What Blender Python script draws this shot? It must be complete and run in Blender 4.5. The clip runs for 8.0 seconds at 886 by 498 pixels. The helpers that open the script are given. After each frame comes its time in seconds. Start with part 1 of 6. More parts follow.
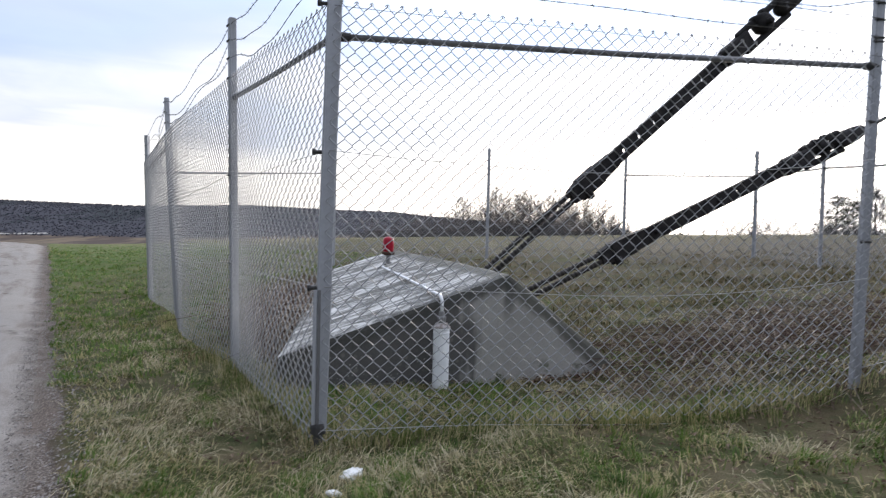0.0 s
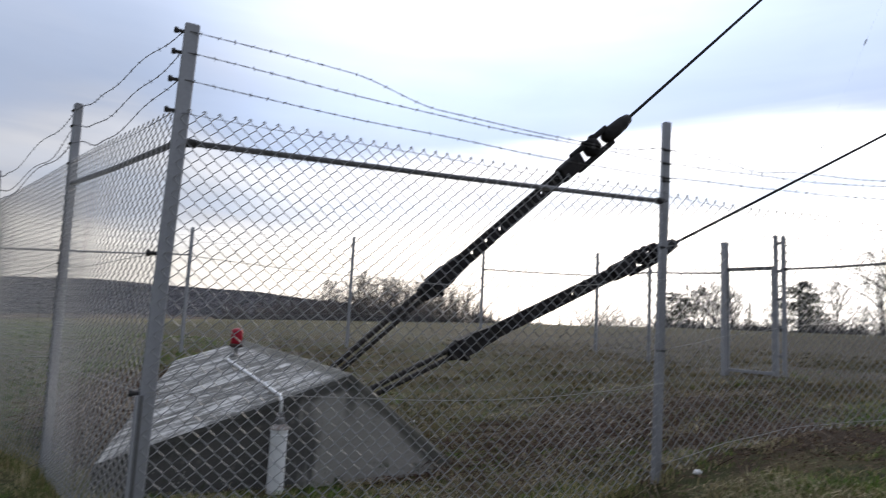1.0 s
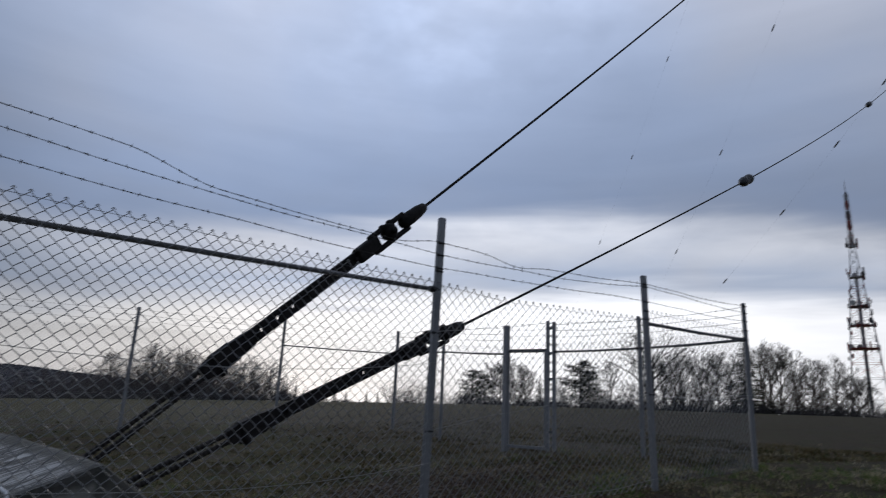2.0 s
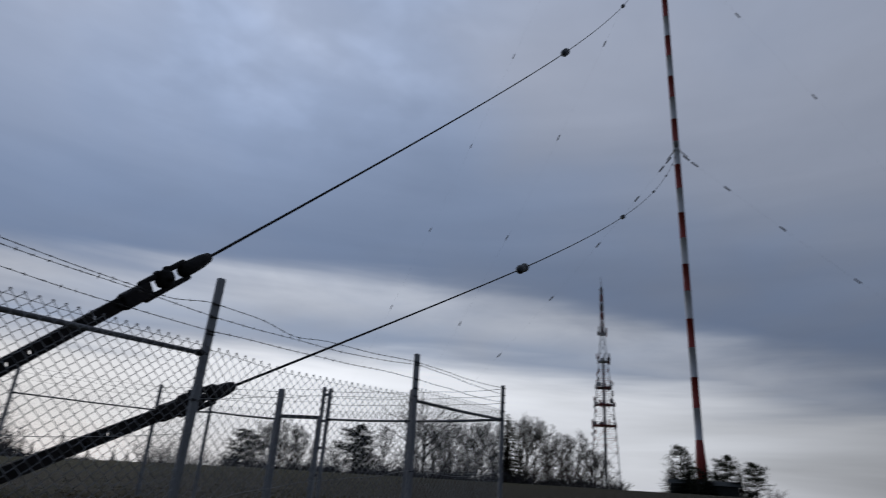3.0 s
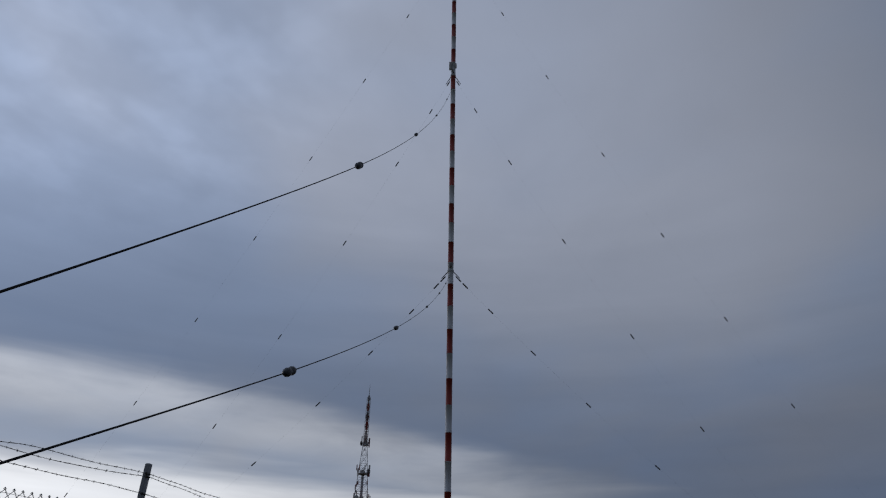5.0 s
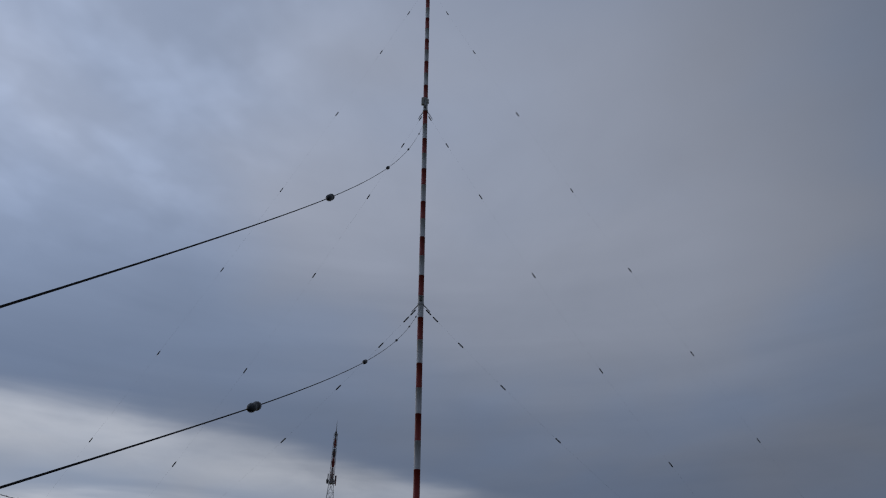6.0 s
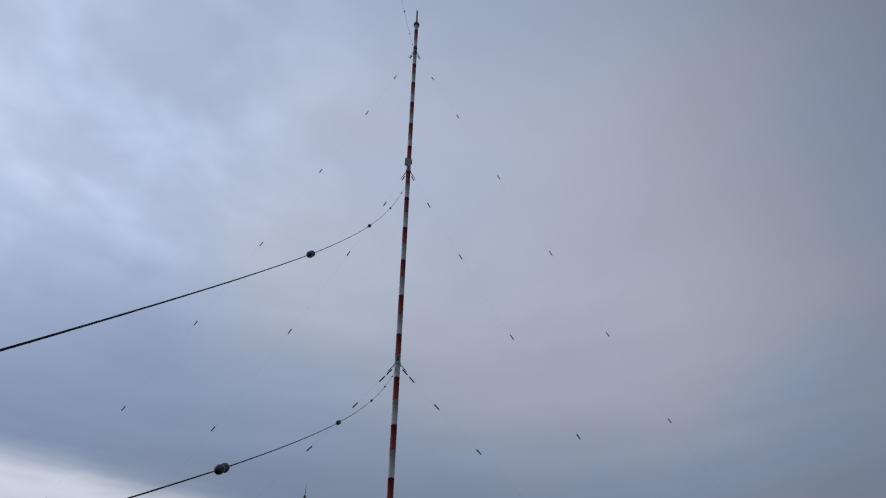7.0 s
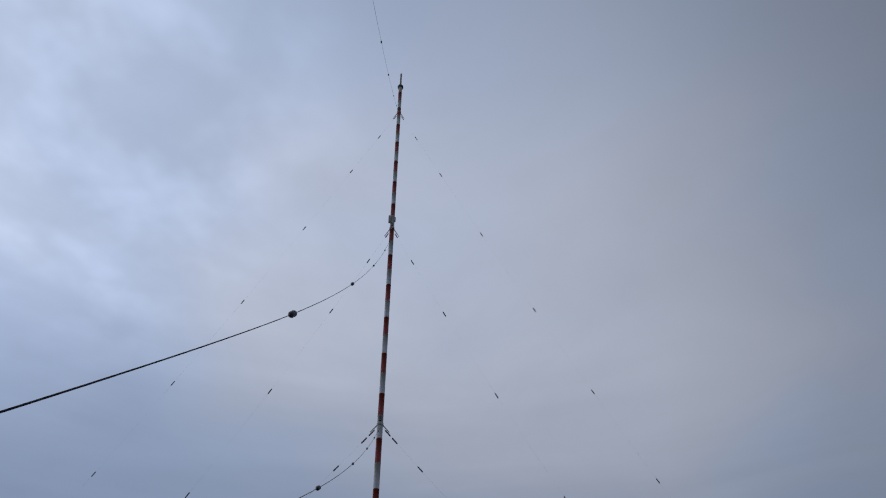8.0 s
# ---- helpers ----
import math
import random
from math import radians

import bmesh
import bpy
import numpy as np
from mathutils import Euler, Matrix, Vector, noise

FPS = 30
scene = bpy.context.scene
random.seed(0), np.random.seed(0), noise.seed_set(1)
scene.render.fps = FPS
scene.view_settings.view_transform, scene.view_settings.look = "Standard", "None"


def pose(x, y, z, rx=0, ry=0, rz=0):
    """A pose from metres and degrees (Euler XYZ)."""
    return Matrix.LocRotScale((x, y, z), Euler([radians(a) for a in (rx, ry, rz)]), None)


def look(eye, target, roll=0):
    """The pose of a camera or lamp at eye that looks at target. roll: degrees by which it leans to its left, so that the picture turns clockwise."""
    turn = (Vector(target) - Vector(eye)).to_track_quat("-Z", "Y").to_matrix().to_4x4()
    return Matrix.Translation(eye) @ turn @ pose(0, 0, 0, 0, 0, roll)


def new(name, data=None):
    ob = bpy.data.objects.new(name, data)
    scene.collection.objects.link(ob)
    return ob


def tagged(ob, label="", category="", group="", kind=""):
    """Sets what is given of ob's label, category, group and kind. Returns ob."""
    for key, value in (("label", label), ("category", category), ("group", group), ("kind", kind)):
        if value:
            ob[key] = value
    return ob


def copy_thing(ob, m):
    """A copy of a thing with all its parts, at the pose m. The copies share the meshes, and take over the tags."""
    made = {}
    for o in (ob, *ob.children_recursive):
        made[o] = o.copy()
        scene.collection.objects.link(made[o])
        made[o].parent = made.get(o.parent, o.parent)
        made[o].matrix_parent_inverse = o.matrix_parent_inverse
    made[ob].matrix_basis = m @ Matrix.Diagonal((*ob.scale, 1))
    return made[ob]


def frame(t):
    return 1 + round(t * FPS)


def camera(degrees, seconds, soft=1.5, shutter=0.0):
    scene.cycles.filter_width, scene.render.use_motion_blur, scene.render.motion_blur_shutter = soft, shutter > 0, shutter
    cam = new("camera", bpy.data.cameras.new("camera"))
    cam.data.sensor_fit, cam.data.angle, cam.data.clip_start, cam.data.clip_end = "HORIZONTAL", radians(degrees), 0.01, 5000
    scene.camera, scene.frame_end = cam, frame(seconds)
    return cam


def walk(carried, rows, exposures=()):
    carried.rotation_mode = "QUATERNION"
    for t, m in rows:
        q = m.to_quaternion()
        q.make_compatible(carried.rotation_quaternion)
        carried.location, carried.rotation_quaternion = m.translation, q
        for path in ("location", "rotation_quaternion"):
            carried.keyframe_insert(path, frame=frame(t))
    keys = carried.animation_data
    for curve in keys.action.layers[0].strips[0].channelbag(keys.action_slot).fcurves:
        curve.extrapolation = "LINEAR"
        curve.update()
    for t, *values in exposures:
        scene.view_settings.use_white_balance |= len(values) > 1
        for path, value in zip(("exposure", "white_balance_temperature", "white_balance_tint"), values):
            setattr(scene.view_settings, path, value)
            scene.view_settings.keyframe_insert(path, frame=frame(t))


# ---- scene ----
cam = camera(71.3, 8.0, soft=1.1, shutter=0.3)
PATH = [
    (0, (0.308, 0.725, 1.353), (0.187, 2.721, 1.298), 1.4),
    (0.5, (0.406, 0.648, 1.441), (0.434, 2.647, 1.498), 2.1),
    (1, (0.509, 0.512, 1.509), (0.795, 2.478, 1.74), 2.9),
    (1.5, (0.625, 0.388, 1.561), (1.182, 2.27, 1.941), 3.0),
    (1.7, (0.676, 0.338, 1.537), (1.352, 2.171, 1.97), 2.5),
    (2.8, (0.74, 0.092, 1.686), (1.941, 1.54, 2.362), 4.2),
    (3, (0.721, 0.082, 1.684), (2.034, 1.413, 2.395), 4.0),
    (3.5, (0.696, 0.027, 1.701), (2.159, 1.129, 2.504), 3.3),
    (4, (0.66, -0.046, 1.718), (2.179, 0.9, 2.612), 2.9),
    (4.5, (0.674, -0.065, 1.711), (2.242, 0.71, 2.681), 1.8),
    (6, (0.755, -0.03, 1.748), (2.303, 0.541, 2.878), -0.0),
    (6.5, (0.669, -0.025, 1.747), (2.17, 0.504, 2.959), 0.5),
    (7, (0.594, -0.046, 1.742), (2.055, 0.425, 3.024), 0.2),
    (7.5, (0.429, -0.151, 1.831), (1.834, 0.262, 3.193), -0.9),
    (8, (0.354, -0.19, 1.76), (1.713, 0.193, 3.176), -1.4),
]
EXPOSURES = [(0, 2.24, 7300, 11), (0.5, 2.17, 7450, 11), (1, 1.52, 7350, 11), (1.5, 0.7, 6950, 11), (3, -0.35, 6400, 10), (3.5, -0.56, 6450, 10),
             (4.5, -0.46, 6480, 10), (6, -0.47, 6500, 10), (6.5, -0.17, 6500, 10), (7, 0.04, 6600, 10), (8, 0.06, 6600, 10)]
walk(cam, [(t, look(eye, goal, roll)) for t, eye, goal, roll in PATH], EXPOSURES)

# ---- sky and sun ----
SUN_AZ, SUN_EL = 12.0, 14.0     # degrees clockwise from +y, degrees up


def build_world():
    world = bpy.data.worlds.new("overcast_sky")
    world.use_nodes = True
    scene.world = world
    nt = world.node_tree
    nt.nodes.clear()

    def node(kind, **kw):
        n = nt.nodes.new(kind)
        for k, val in kw.items():
            n.inputs[k].default_value = val
        return n

    def math_node(op, a, b=None, c=None, clamp=False):
        n = nt.nodes.new("ShaderNodeMath")
        n.operation, n.use_clamp = op, clamp
        for i, s in enumerate((a, b, c)):
            if s is None:
                continue
            if isinstance(s, (int, float)):
                n.inputs[i].default_value = s
            else:
                nt.links.new(s, n.inputs[i])
        return n.outputs[0]

    def smooth(value, lo, hi):
        n = nt.nodes.new("ShaderNodeMapRange")
        n.interpolation_type = "SMOOTHSTEP"
        nt.links.new(value, n.inputs[0])
        n.inputs[1].default_value, n.inputs[2].default_value = lo, hi
        return n.outputs[0]

    def mix(fac, a, b, mode="MIX"):
        n = nt.nodes.new("ShaderNodeMix")
        n.data_type, n.blend_type = "RGBA", mode
        for s, i in ((fac, 0), (a, 6), (b, 7)):
            if isinstance(s, (int, float, tuple)):
                n.inputs[i].default_value = s
            else:
                nt.links.new(s, n.inputs[i])
        return n.outputs[2]

    def scaled(vec, k):
        n = nt.nodes.new("ShaderNodeVectorMath")
        n.operation = "SCALE"
        nt.links.new(vec, n.inputs[0])
        if isinstance(k, (int, float)):
            n.inputs["Scale"].default_value = k
        else:
            nt.links.new(k, n.inputs["Scale"])
        return n.outputs[0]

    def fractal(vec, scale, detail, rough=0.55, distort=0.0):
        n = nt.nodes.new("ShaderNodeTexNoise")
        nt.links.new(vec, n.inputs["Vector"])
        n.inputs["Scale"].default_value, n.inputs["Detail"].default_value = scale, detail
        n.inputs["Roughness"].default_value, n.inputs["Distortion"].default_value = rough, distort
        return n.outputs["Fac"]

    co = nt.nodes.new("ShaderNodeTexCoord").outputs["Generated"]
    sep = nt.nodes.new("ShaderNodeSeparateXYZ")
    nt.links.new(co, sep.inputs[0])
    x, y, z = sep.outputs
    # the cloud deck as a flat layer overhead: places on it
    lift = math_node("ADD", math_node("MAXIMUM", z, 0.0), 0.14)
    flat = nt.nodes.new("ShaderNodeCombineXYZ")
    nt.links.new(math_node("DIVIDE", x, lift), flat.inputs[0])
    nt.links.new(math_node("DIVIDE", y, lift), flat.inputs[1])
    puffs = fractal(flat.outputs[0], 2.3, 5, 0.55, 0.35)
    broad = fractal(flat.outputs[0], 0.45, 2, 0.5)
    # streaks low in the sky, drawn out sideways
    drawn = nt.nodes.new("ShaderNodeVectorMath")
    drawn.operation = "MULTIPLY"
    nt.links.new(co, drawn.inputs[0])
    drawn.inputs[1].default_value = (1.6, 1.6, 15.0)
    streaks = fractal(drawn.outputs[0], 1.3, 4, 0.5, 0.4)
    # the deck ends in a straight far edge; a lit streak runs below it, then a thin bank, then the clear gap
    edge = math_node("ADD", math_node("MULTIPLY", x, 0.094), math_node("MULTIPLY", y, 0.31))
    dip = math_node("MULTIPLY", smooth(x, -0.35, -0.1), math_node("SUBTRACT", 1.0, smooth(x, 0.1, 0.7)))
    edge = math_node("SUBTRACT", edge, math_node("MULTIPLY", dip, 0.09))
    bank = math_node("ADD", math_node("MULTIPLY", x, 0.106), math_node("MULTIPLY", y, 0.145))
    bank = math_node("ADD", bank, math_node("MULTIPLY", math_node("SUBTRACT", 1.0, smooth(x, -0.6, -0.25)), 0.085))
    low_az = radians(42)
    facing = math_node("ADD", math_node("MULTIPLY", x, math.sin(low_az)), math_node("MULTIPLY", y, math.cos(low_az)))
    wisp = math_node("SUBTRACT", streaks, 0.5)
    over = math_node("ADD", math_node("SUBTRACT", z, edge), math_node("MULTIPLY", wisp, 0.1))
    above_bank = math_node("ADD", math_node("SUBTRACT", z, bank), math_node("MULTIPLY", wisp, 0.1))
    lit = math_node("MULTIPLY", smooth(over, -0.075, -0.01), math_node("SUBTRACT", 1.0, smooth(over, -0.005, 0.06)))
    lit = math_node("MULTIPLY", lit, math_node("MULTIPLY_ADD", puffs, 0.5, 0.14))
    clear = math_node("SUBTRACT", 1.0, smooth(above_bank, -0.04, 0.035))
    deck = math_node("SUBTRACT", 1.0, math_node("MAXIMUM", lit, clear))
    # deck: slate near its edge, paler overhead, with softly lit puffs
    body = mix(smooth(over, 0.0, 0.56), (0.098, 0.122, 0.172, 1), (0.24, 0.276, 0.356, 1))
    thin_bank = mix(smooth(facing, 0.6, 0.95), (0.12, 0.136, 0.168, 1), (0.165, 0.186, 0.228, 1))
    body = mix(smooth(over, -0.06, 0.01), thin_bank, body)
    a = radians(SUN_AZ)
    toward = math_node("MAXIMUM", math_node("ADD", math_node("MULTIPLY", x, math.sin(a)), math_node("MULTIPLY", y, math.cos(a))), 0.0)
    depth = math_node("MULTIPLY_ADD", math_node("MULTIPLY", smooth(over, 0.2, 0.6), toward), 0.6, 0.16)
    relief = math_node("ADD", math_node("MULTIPLY", math_node("SUBTRACT", puffs, 0.5), depth), 1.0)
    relief = math_node("MULTIPLY", relief, math_node("MULTIPLY_ADD", math_node("SUBTRACT", broad, 0.5), 0.5, 1.0))
    signed = math_node("ADD", math_node("MULTIPLY", x, math.sin(a)), math_node("MULTIPLY", y, math.cos(a)))
    bank_light = math_node("MAXIMUM", math_node("MULTIPLY_ADD", signed, 0.8, 0.82), 0.52)
    bank_light = math_node("ADD", bank_light, math_node("MULTIPLY", smooth(signed, 0.6, 1.0), 0.2))
    relief = math_node("MULTIPLY", relief, bank_light)
    # thinner, whiter cloud high up on one side
    spot = (math.sin(radians(24)) * math.cos(radians(48)), math.cos(radians(24)) * math.cos(radians(48)), math.sin(radians(48)))
    near_spot = math_node("ADD", math_node("ADD", math_node("MULTIPLY", x, spot[0]), math_node("MULTIPLY", y, spot[1])), math_node("MULTIPLY", z, spot[2]))
    small_puffs = fractal(flat.outputs[0], 6.5, 3, 0.5, 0.1)
    thin = math_node("MULTIPLY", smooth(near_spot, 0.9, 0.995), math_node("MULTIPLY_ADD", smooth(small_puffs, 0.36, 0.8), 0.75, 0.12))
    relief = math_node("MULTIPLY", relief, math_node("MULTIPLY_ADD", thin, 0.36, 1.0))
    pale = (math.sin(radians(80)) * math.cos(radians(40)), math.cos(radians(80)) * math.cos(radians(40)), math.sin(radians(40)))
    near_pale = math_node("ADD", math_node("ADD", math_node("MULTIPLY", x, pale[0]), math_node("MULTIPLY", y, pale[1])), math_node("MULTIPLY", z, pale[2]))
    relief = math_node("MULTIPLY", relief, math_node("MULTIPLY_ADD", smooth(near_pale, 0.84, 0.99), 0.16, 0.98))
    body = scaled(body, relief)
    hue = fractal(flat.outputs[0], 1.1, 3, 0.5, 0.3)
    body = mix(1.0, body, mix(smooth(math_node("ADD", math_node("MULTIPLY", hue, 0.8), math_node("MULTIPLY", smooth(near_pale, 0.84, 0.99), 0.2)), 0.3, 0.65), (0.93, 0.99, 1.07, 1), (1.04, 1.0, 0.965, 1)), "MULTIPLY")
    # the clear gap under the deck: thin bright haze over a plain sky
    glow = math_node("MULTIPLY_ADD", smooth(facing, 0.73, 0.98), 0.3, 0.27)
    glow = math_node("ADD", glow, math_node("MULTIPLY", smooth(signed, 0.7, 1.0), 0.16))
    glow = math_node("MULTIPLY", glow, math_node("MULTIPLY_ADD", smooth(above_bank, -0.25, -0.04), 0.12, 0.92))
    glow = math_node("MULTIPLY", glow, math_node("MULTIPLY_ADD", math_node("SUBTRACT", streaks, 0.5), -0.9, 1.0))
    haze = scaled(mix(toward, (0.94, 0.98, 1.07, 1), (0.965, 0.99, 1.045, 1)), glow)
    sky = nt.nodes.new("ShaderNodeTexSky")
    sky.sky_type, sky.sun_disc = "NISHITA", False
    sky.sun_elevation, sky.sun_rotation = radians(SUN_EL), radians(SUN_AZ)
    plain = scaled(sky.outputs[0], 0.002)
    gap = mix(1.0, haze, plain, "ADD")
    colour = mix(deck, gap, body)
    # the whole cloud cover is lighter on the side where the day is brightest
    b = radians(60)
    side = math_node("ADD", math_node("ADD", math_node("MULTIPLY", x, math.sin(b)), math_node("MULTIPLY", y, math.cos(b))), math_node("MULTIPLY", z, 0.35))
    colour = scaled(colour, math_node("MULTIPLY_ADD", smooth(side, 0.2, 0.65), 0.4, 1.0))
    bg = nt.nodes.new("ShaderNodeBackground")
    nt.links.new(colour, bg.inputs[0])
    bg.inputs[1].default_value = 1.0
    out = nt.nodes.new("ShaderNodeOutputWorld")
    nt.links.new(bg.outputs[0], out.inputs[0])


build_world()
sun_data = bpy.data.lights.new("sun", "SUN")
sun_data.energy, sun_data.angle, sun_data.color = 0.42, radians(25), (1.0, 0.95, 0.88)
sun = new("sun", sun_data)
_a, _e = radians(SUN_AZ), radians(SUN_EL)
sun.matrix_world = look((0, 0, 40), (-40 * math.sin(_a) * math.cos(_e), -40 * math.cos(_a) * math.cos(_e), 40 - 40 * math.sin(_e)))


# ---- materials ----
class Mat:
    """A small builder for one procedural material."""

    def __init__(self, name, rough=0.6, metal=0.0, spec=0.4):
        self.m = bpy.data.materials.new(name)
        self.m.use_nodes = True
        self.nt = self.m.node_tree
        self.b = self.nt.nodes["Principled BSDF"]
        self.b.inputs["Roughness"].default_value = rough
        self.b.inputs["Metallic"].default_value = metal
        self.b.inputs["Specular IOR Level"].default_value = spec
        self.co = self.nt.nodes.new("ShaderNodeTexCoord").outputs["Object"]
        self.world = self.nt.nodes.new("ShaderNodeNewGeometry").outputs["Position"]

    def link(self, s, sock):
        if isinstance(s, (int, float, tuple)):
            sock.default_value = s
        else:
            self.nt.links.new(s, sock)

    def stretch(self, vec, sx, sy, sz):
        n = self.nt.nodes.new("ShaderNodeVectorMath")
        n.operation = "MULTIPLY"
        self.nt.links.new(vec, n.inputs[0])
        n.inputs[1].default_value = (sx, sy, sz)
        return n.outputs[0]

    def noise(self, scale, detail=4, rough=0.55, vec=None, distort=0.0):
        n = self.nt.nodes.new("ShaderNodeTexNoise")
        self.nt.links.new(vec if vec is not None else self.world, n.inputs["Vector"])
        n.inputs["Scale"].default_value, n.inputs["Detail"].default_value = scale, detail
        n.inputs["Roughness"].default_value, n.inputs["Distortion"].default_value = rough, distort
        return n.outputs["Fac"]

    def cells(self, scale, vec=None):
        n = self.nt.nodes.new("ShaderNodeTexVoronoi")
        self.nt.links.new(vec if vec is not None else self.world, n.inputs["Vector"])
        n.inputs["Scale"].default_value = scale
        return n.outputs["Distance"]

    def step(self, value, lo, hi, a=0.0, b=1.0):
        n = self.nt.nodes.new("ShaderNodeMapRange")
        n.interpolation_type = "SMOOTHSTEP"
        self.nt.links.new(value, n.inputs[0])
        for i, q in enumerate((lo, hi, a, b)):
            n.inputs[i + 1].default_value = q
        return n.outputs[0]

    def math(self, op, a, b=0.0):
        n = self.nt.nodes.new("ShaderNodeMath")
        n.operation = op
        self.link(a, n.inputs[0])
        self.link(b, n.inputs[1])
        return n.outputs[0]

    def mix(self, fac, a, b, mode="MIX"):
        n = self.nt.nodes.new("ShaderNodeMix")
        n.data_type, n.blend_type = "RGBA", mode
        for s, i in ((fac, 0), (a, 6), (b, 7)):
            if isinstance(s, tuple) and len(s) == 3:
                s = (*s, 1.0)
            self.link(s, n.inputs[i])
        return n.outputs[2]

    def axis(self, vec, i):
        n = self.nt.nodes.new("ShaderNodeSeparateXYZ")
        self.nt.links.new(vec, n.inputs[0])
        return n.outputs[i]

    def island(self):
        return self.nt.nodes.new("ShaderNodeNewGeometry").outputs["Random Per Island"]

    def each(self):
        return self.nt.nodes.new("ShaderNodeObjectInfo").outputs["Random"]

    def colour(self, s):
        if isinstance(s, tuple) and len(s) == 3:
            s = (*s, 1.0)
        self.link(s, self.b.inputs["Base Color"])
        return self

    def rough(self, s):
        self.link(s, self.b.inputs["Roughness"])
        return self

    def bump(self, height, strength=0.3, distance=0.01):
        n = self.nt.nodes.new("ShaderNodeBump")
        self.nt.links.new(height, n.inputs["Height"])
        n.inputs["Strength"].default_value, n.inputs["Distance"].default_value = strength, distance
        self.nt.links.new(n.outputs[0], self.b.inputs["Normal"])
        return self


def mottled(name, a, b, scale, rough=0.6, metal=0.0, fine=None, bump=0.15, spec=0.4):
    m = Mat(name, rough, metal, spec)
    big, small = m.noise(scale), m.noise(fine or scale * 9, 3)
    m.colour(m.mix(m.math("ADD", m.math("MULTIPLY", m.step(big, 0.3, 0.7), 0.7), m.math("MULTIPLY", small, 0.3)), a, b))
    m.bump(small, bump, 0.004)
    m.rough(m.step(small, 0.3, 0.7, max(0.05, rough - 0.12), min(1.0, rough + 0.12)))
    return m.m


def ground_material():
    m = Mat("winter_grass", 0.95, 0, 0.15)
    patch, mid, fine = m.noise(0.42, 5, 0.6), m.noise(2.6, 5, 0.65), m.noise(24, 4, 0.7)
    blades = m.noise(85, 3, 0.7)
    green = m.mix(fine, (0.03, 0.04, 0.014), (0.085, 0.1, 0.036))
    straw = m.mix(blades, (0.085, 0.068, 0.038), (0.25, 0.205, 0.115))
    earth = m.mix(fine, (0.038, 0.028, 0.02), (0.12, 0.085, 0.056))
    c = m.mix(m.step(mid, 0.34, 0.66), green, straw)
    c = m.mix(m.step(m.math("ADD", m.math("MULTIPLY", patch, 0.55), m.math("MULTIPLY", mid, 0.45)), 0.49, 0.66), c, earth)
    # the meadow across the lane side is lusher, the slope inside the fence browner
    gx, gy = m.axis(m.world, 0), m.axis(m.world, 1)
    lush = m.step(m.math("SUBTRACT", m.math("MULTIPLY", gx, -1.0), m.math("MULTIPLY", patch, 4.0)), 5.0, 9.0)
    c = m.mix(m.math("MULTIPLY", lush, 0.8), c, m.mix(m.step(m.noise(1.3, 5, 0.7), 0.4, 0.66), m.mix(fine, (0.035, 0.075, 0.012), (0.105, 0.175, 0.035)), m.mix(fine, (0.09, 0.11, 0.035), (0.2, 0.21, 0.085))))
    rank = m.step(m.math("ADD", m.math("ADD", gx, m.math("MULTIPLY", gy, 0.55)), m.math("MULTIPLY", patch, 6.0)), 6.5, 12.0)
    bands = m.noise(1.0, 5, 0.65, m.stretch(m.world, 0.5, 1.5, 0.5), 0.5)
    rough_grass = m.mix(m.step(mid, 0.38, 0.62), m.mix(fine, (0.019, 0.023, 0.006), (0.054, 0.06, 0.016)), m.mix(fine, (0.041, 0.029, 0.012), (0.092, 0.067, 0.029)))
    rough_grass = m.mix(m.step(bands, 0.48, 0.58), rough_grass, m.mix(fine, (0.018, 0.013, 0.011), (0.07, 0.048, 0.037)))
    fresh = m.step(m.noise(1.0, 5, 0.7, m.stretch(m.world, 0.9, 2.0, 0.9)), 0.5, 0.64)
    rough_grass = m.mix(fresh, rough_grass, m.mix(fine, (0.028, 0.038, 0.011), (0.074, 0.092, 0.026)))
    rough_grass = m.mix(m.math("MULTIPLY", m.step(m.math("ADD", gx, m.math("MULTIPLY", patch, 2.0)), 4.0, 8.0), 0.6), rough_grass, m.mix(fine, (0.024, 0.017, 0.012), (0.085, 0.06, 0.042)))
    c = m.mix(m.math("MULTIPLY", rank, 0.85), c, rough_grass)
    # trampled dark soil and leaf mould between the block and the fence
    dx, dy = m.math("SUBTRACT", gx, 3.0), m.math("SUBTRACT", gy, 7.3)
    spot = m.math("ADD", m.math("MULTIPLY", m.math("MULTIPLY", dx, dx), 0.4), m.math("MULTIPLY", m.math("MULTIPLY", dy, dy), 0.75))
    ex, ey = m.math("SUBTRACT", gx, 4.7), m.math("SUBTRACT", gy, 5.9)
    spot = m.math("MINIMUM", spot, m.math("ADD", m.math("MULTIPLY", m.math("MULTIPLY", ex, ex), 0.26), m.math("MULTIPLY", m.math("MULTIPLY", ey, ey), 0.75)))
    mould = m.step(m.math("ADD", spot, m.math("MULTIPLY", m.noise(1.7, 5, 0.7), 3.0)), 2.6, 1.7)
    c = m.mix(m.math("MULTIPLY", mould, 0.85), c, m.mix(m.math("MULTIPLY", m.math("ADD", fine, blades), 0.5), (0.014, 0.009, 0.007), (0.1, 0.058, 0.041)))
    far = m.step(gy, 24.0, 60.0)
    c = m.mix(m.math("MULTIPLY", far, 0.85), c, m.mix(m.step(gx, -9.0, -17.0), m.mix(mid, (0.043, 0.041, 0.013), (0.104, 0.088, 0.031)), m.mix(mid, (0.16, 0.135, 0.06), (0.34, 0.29, 0.16))))
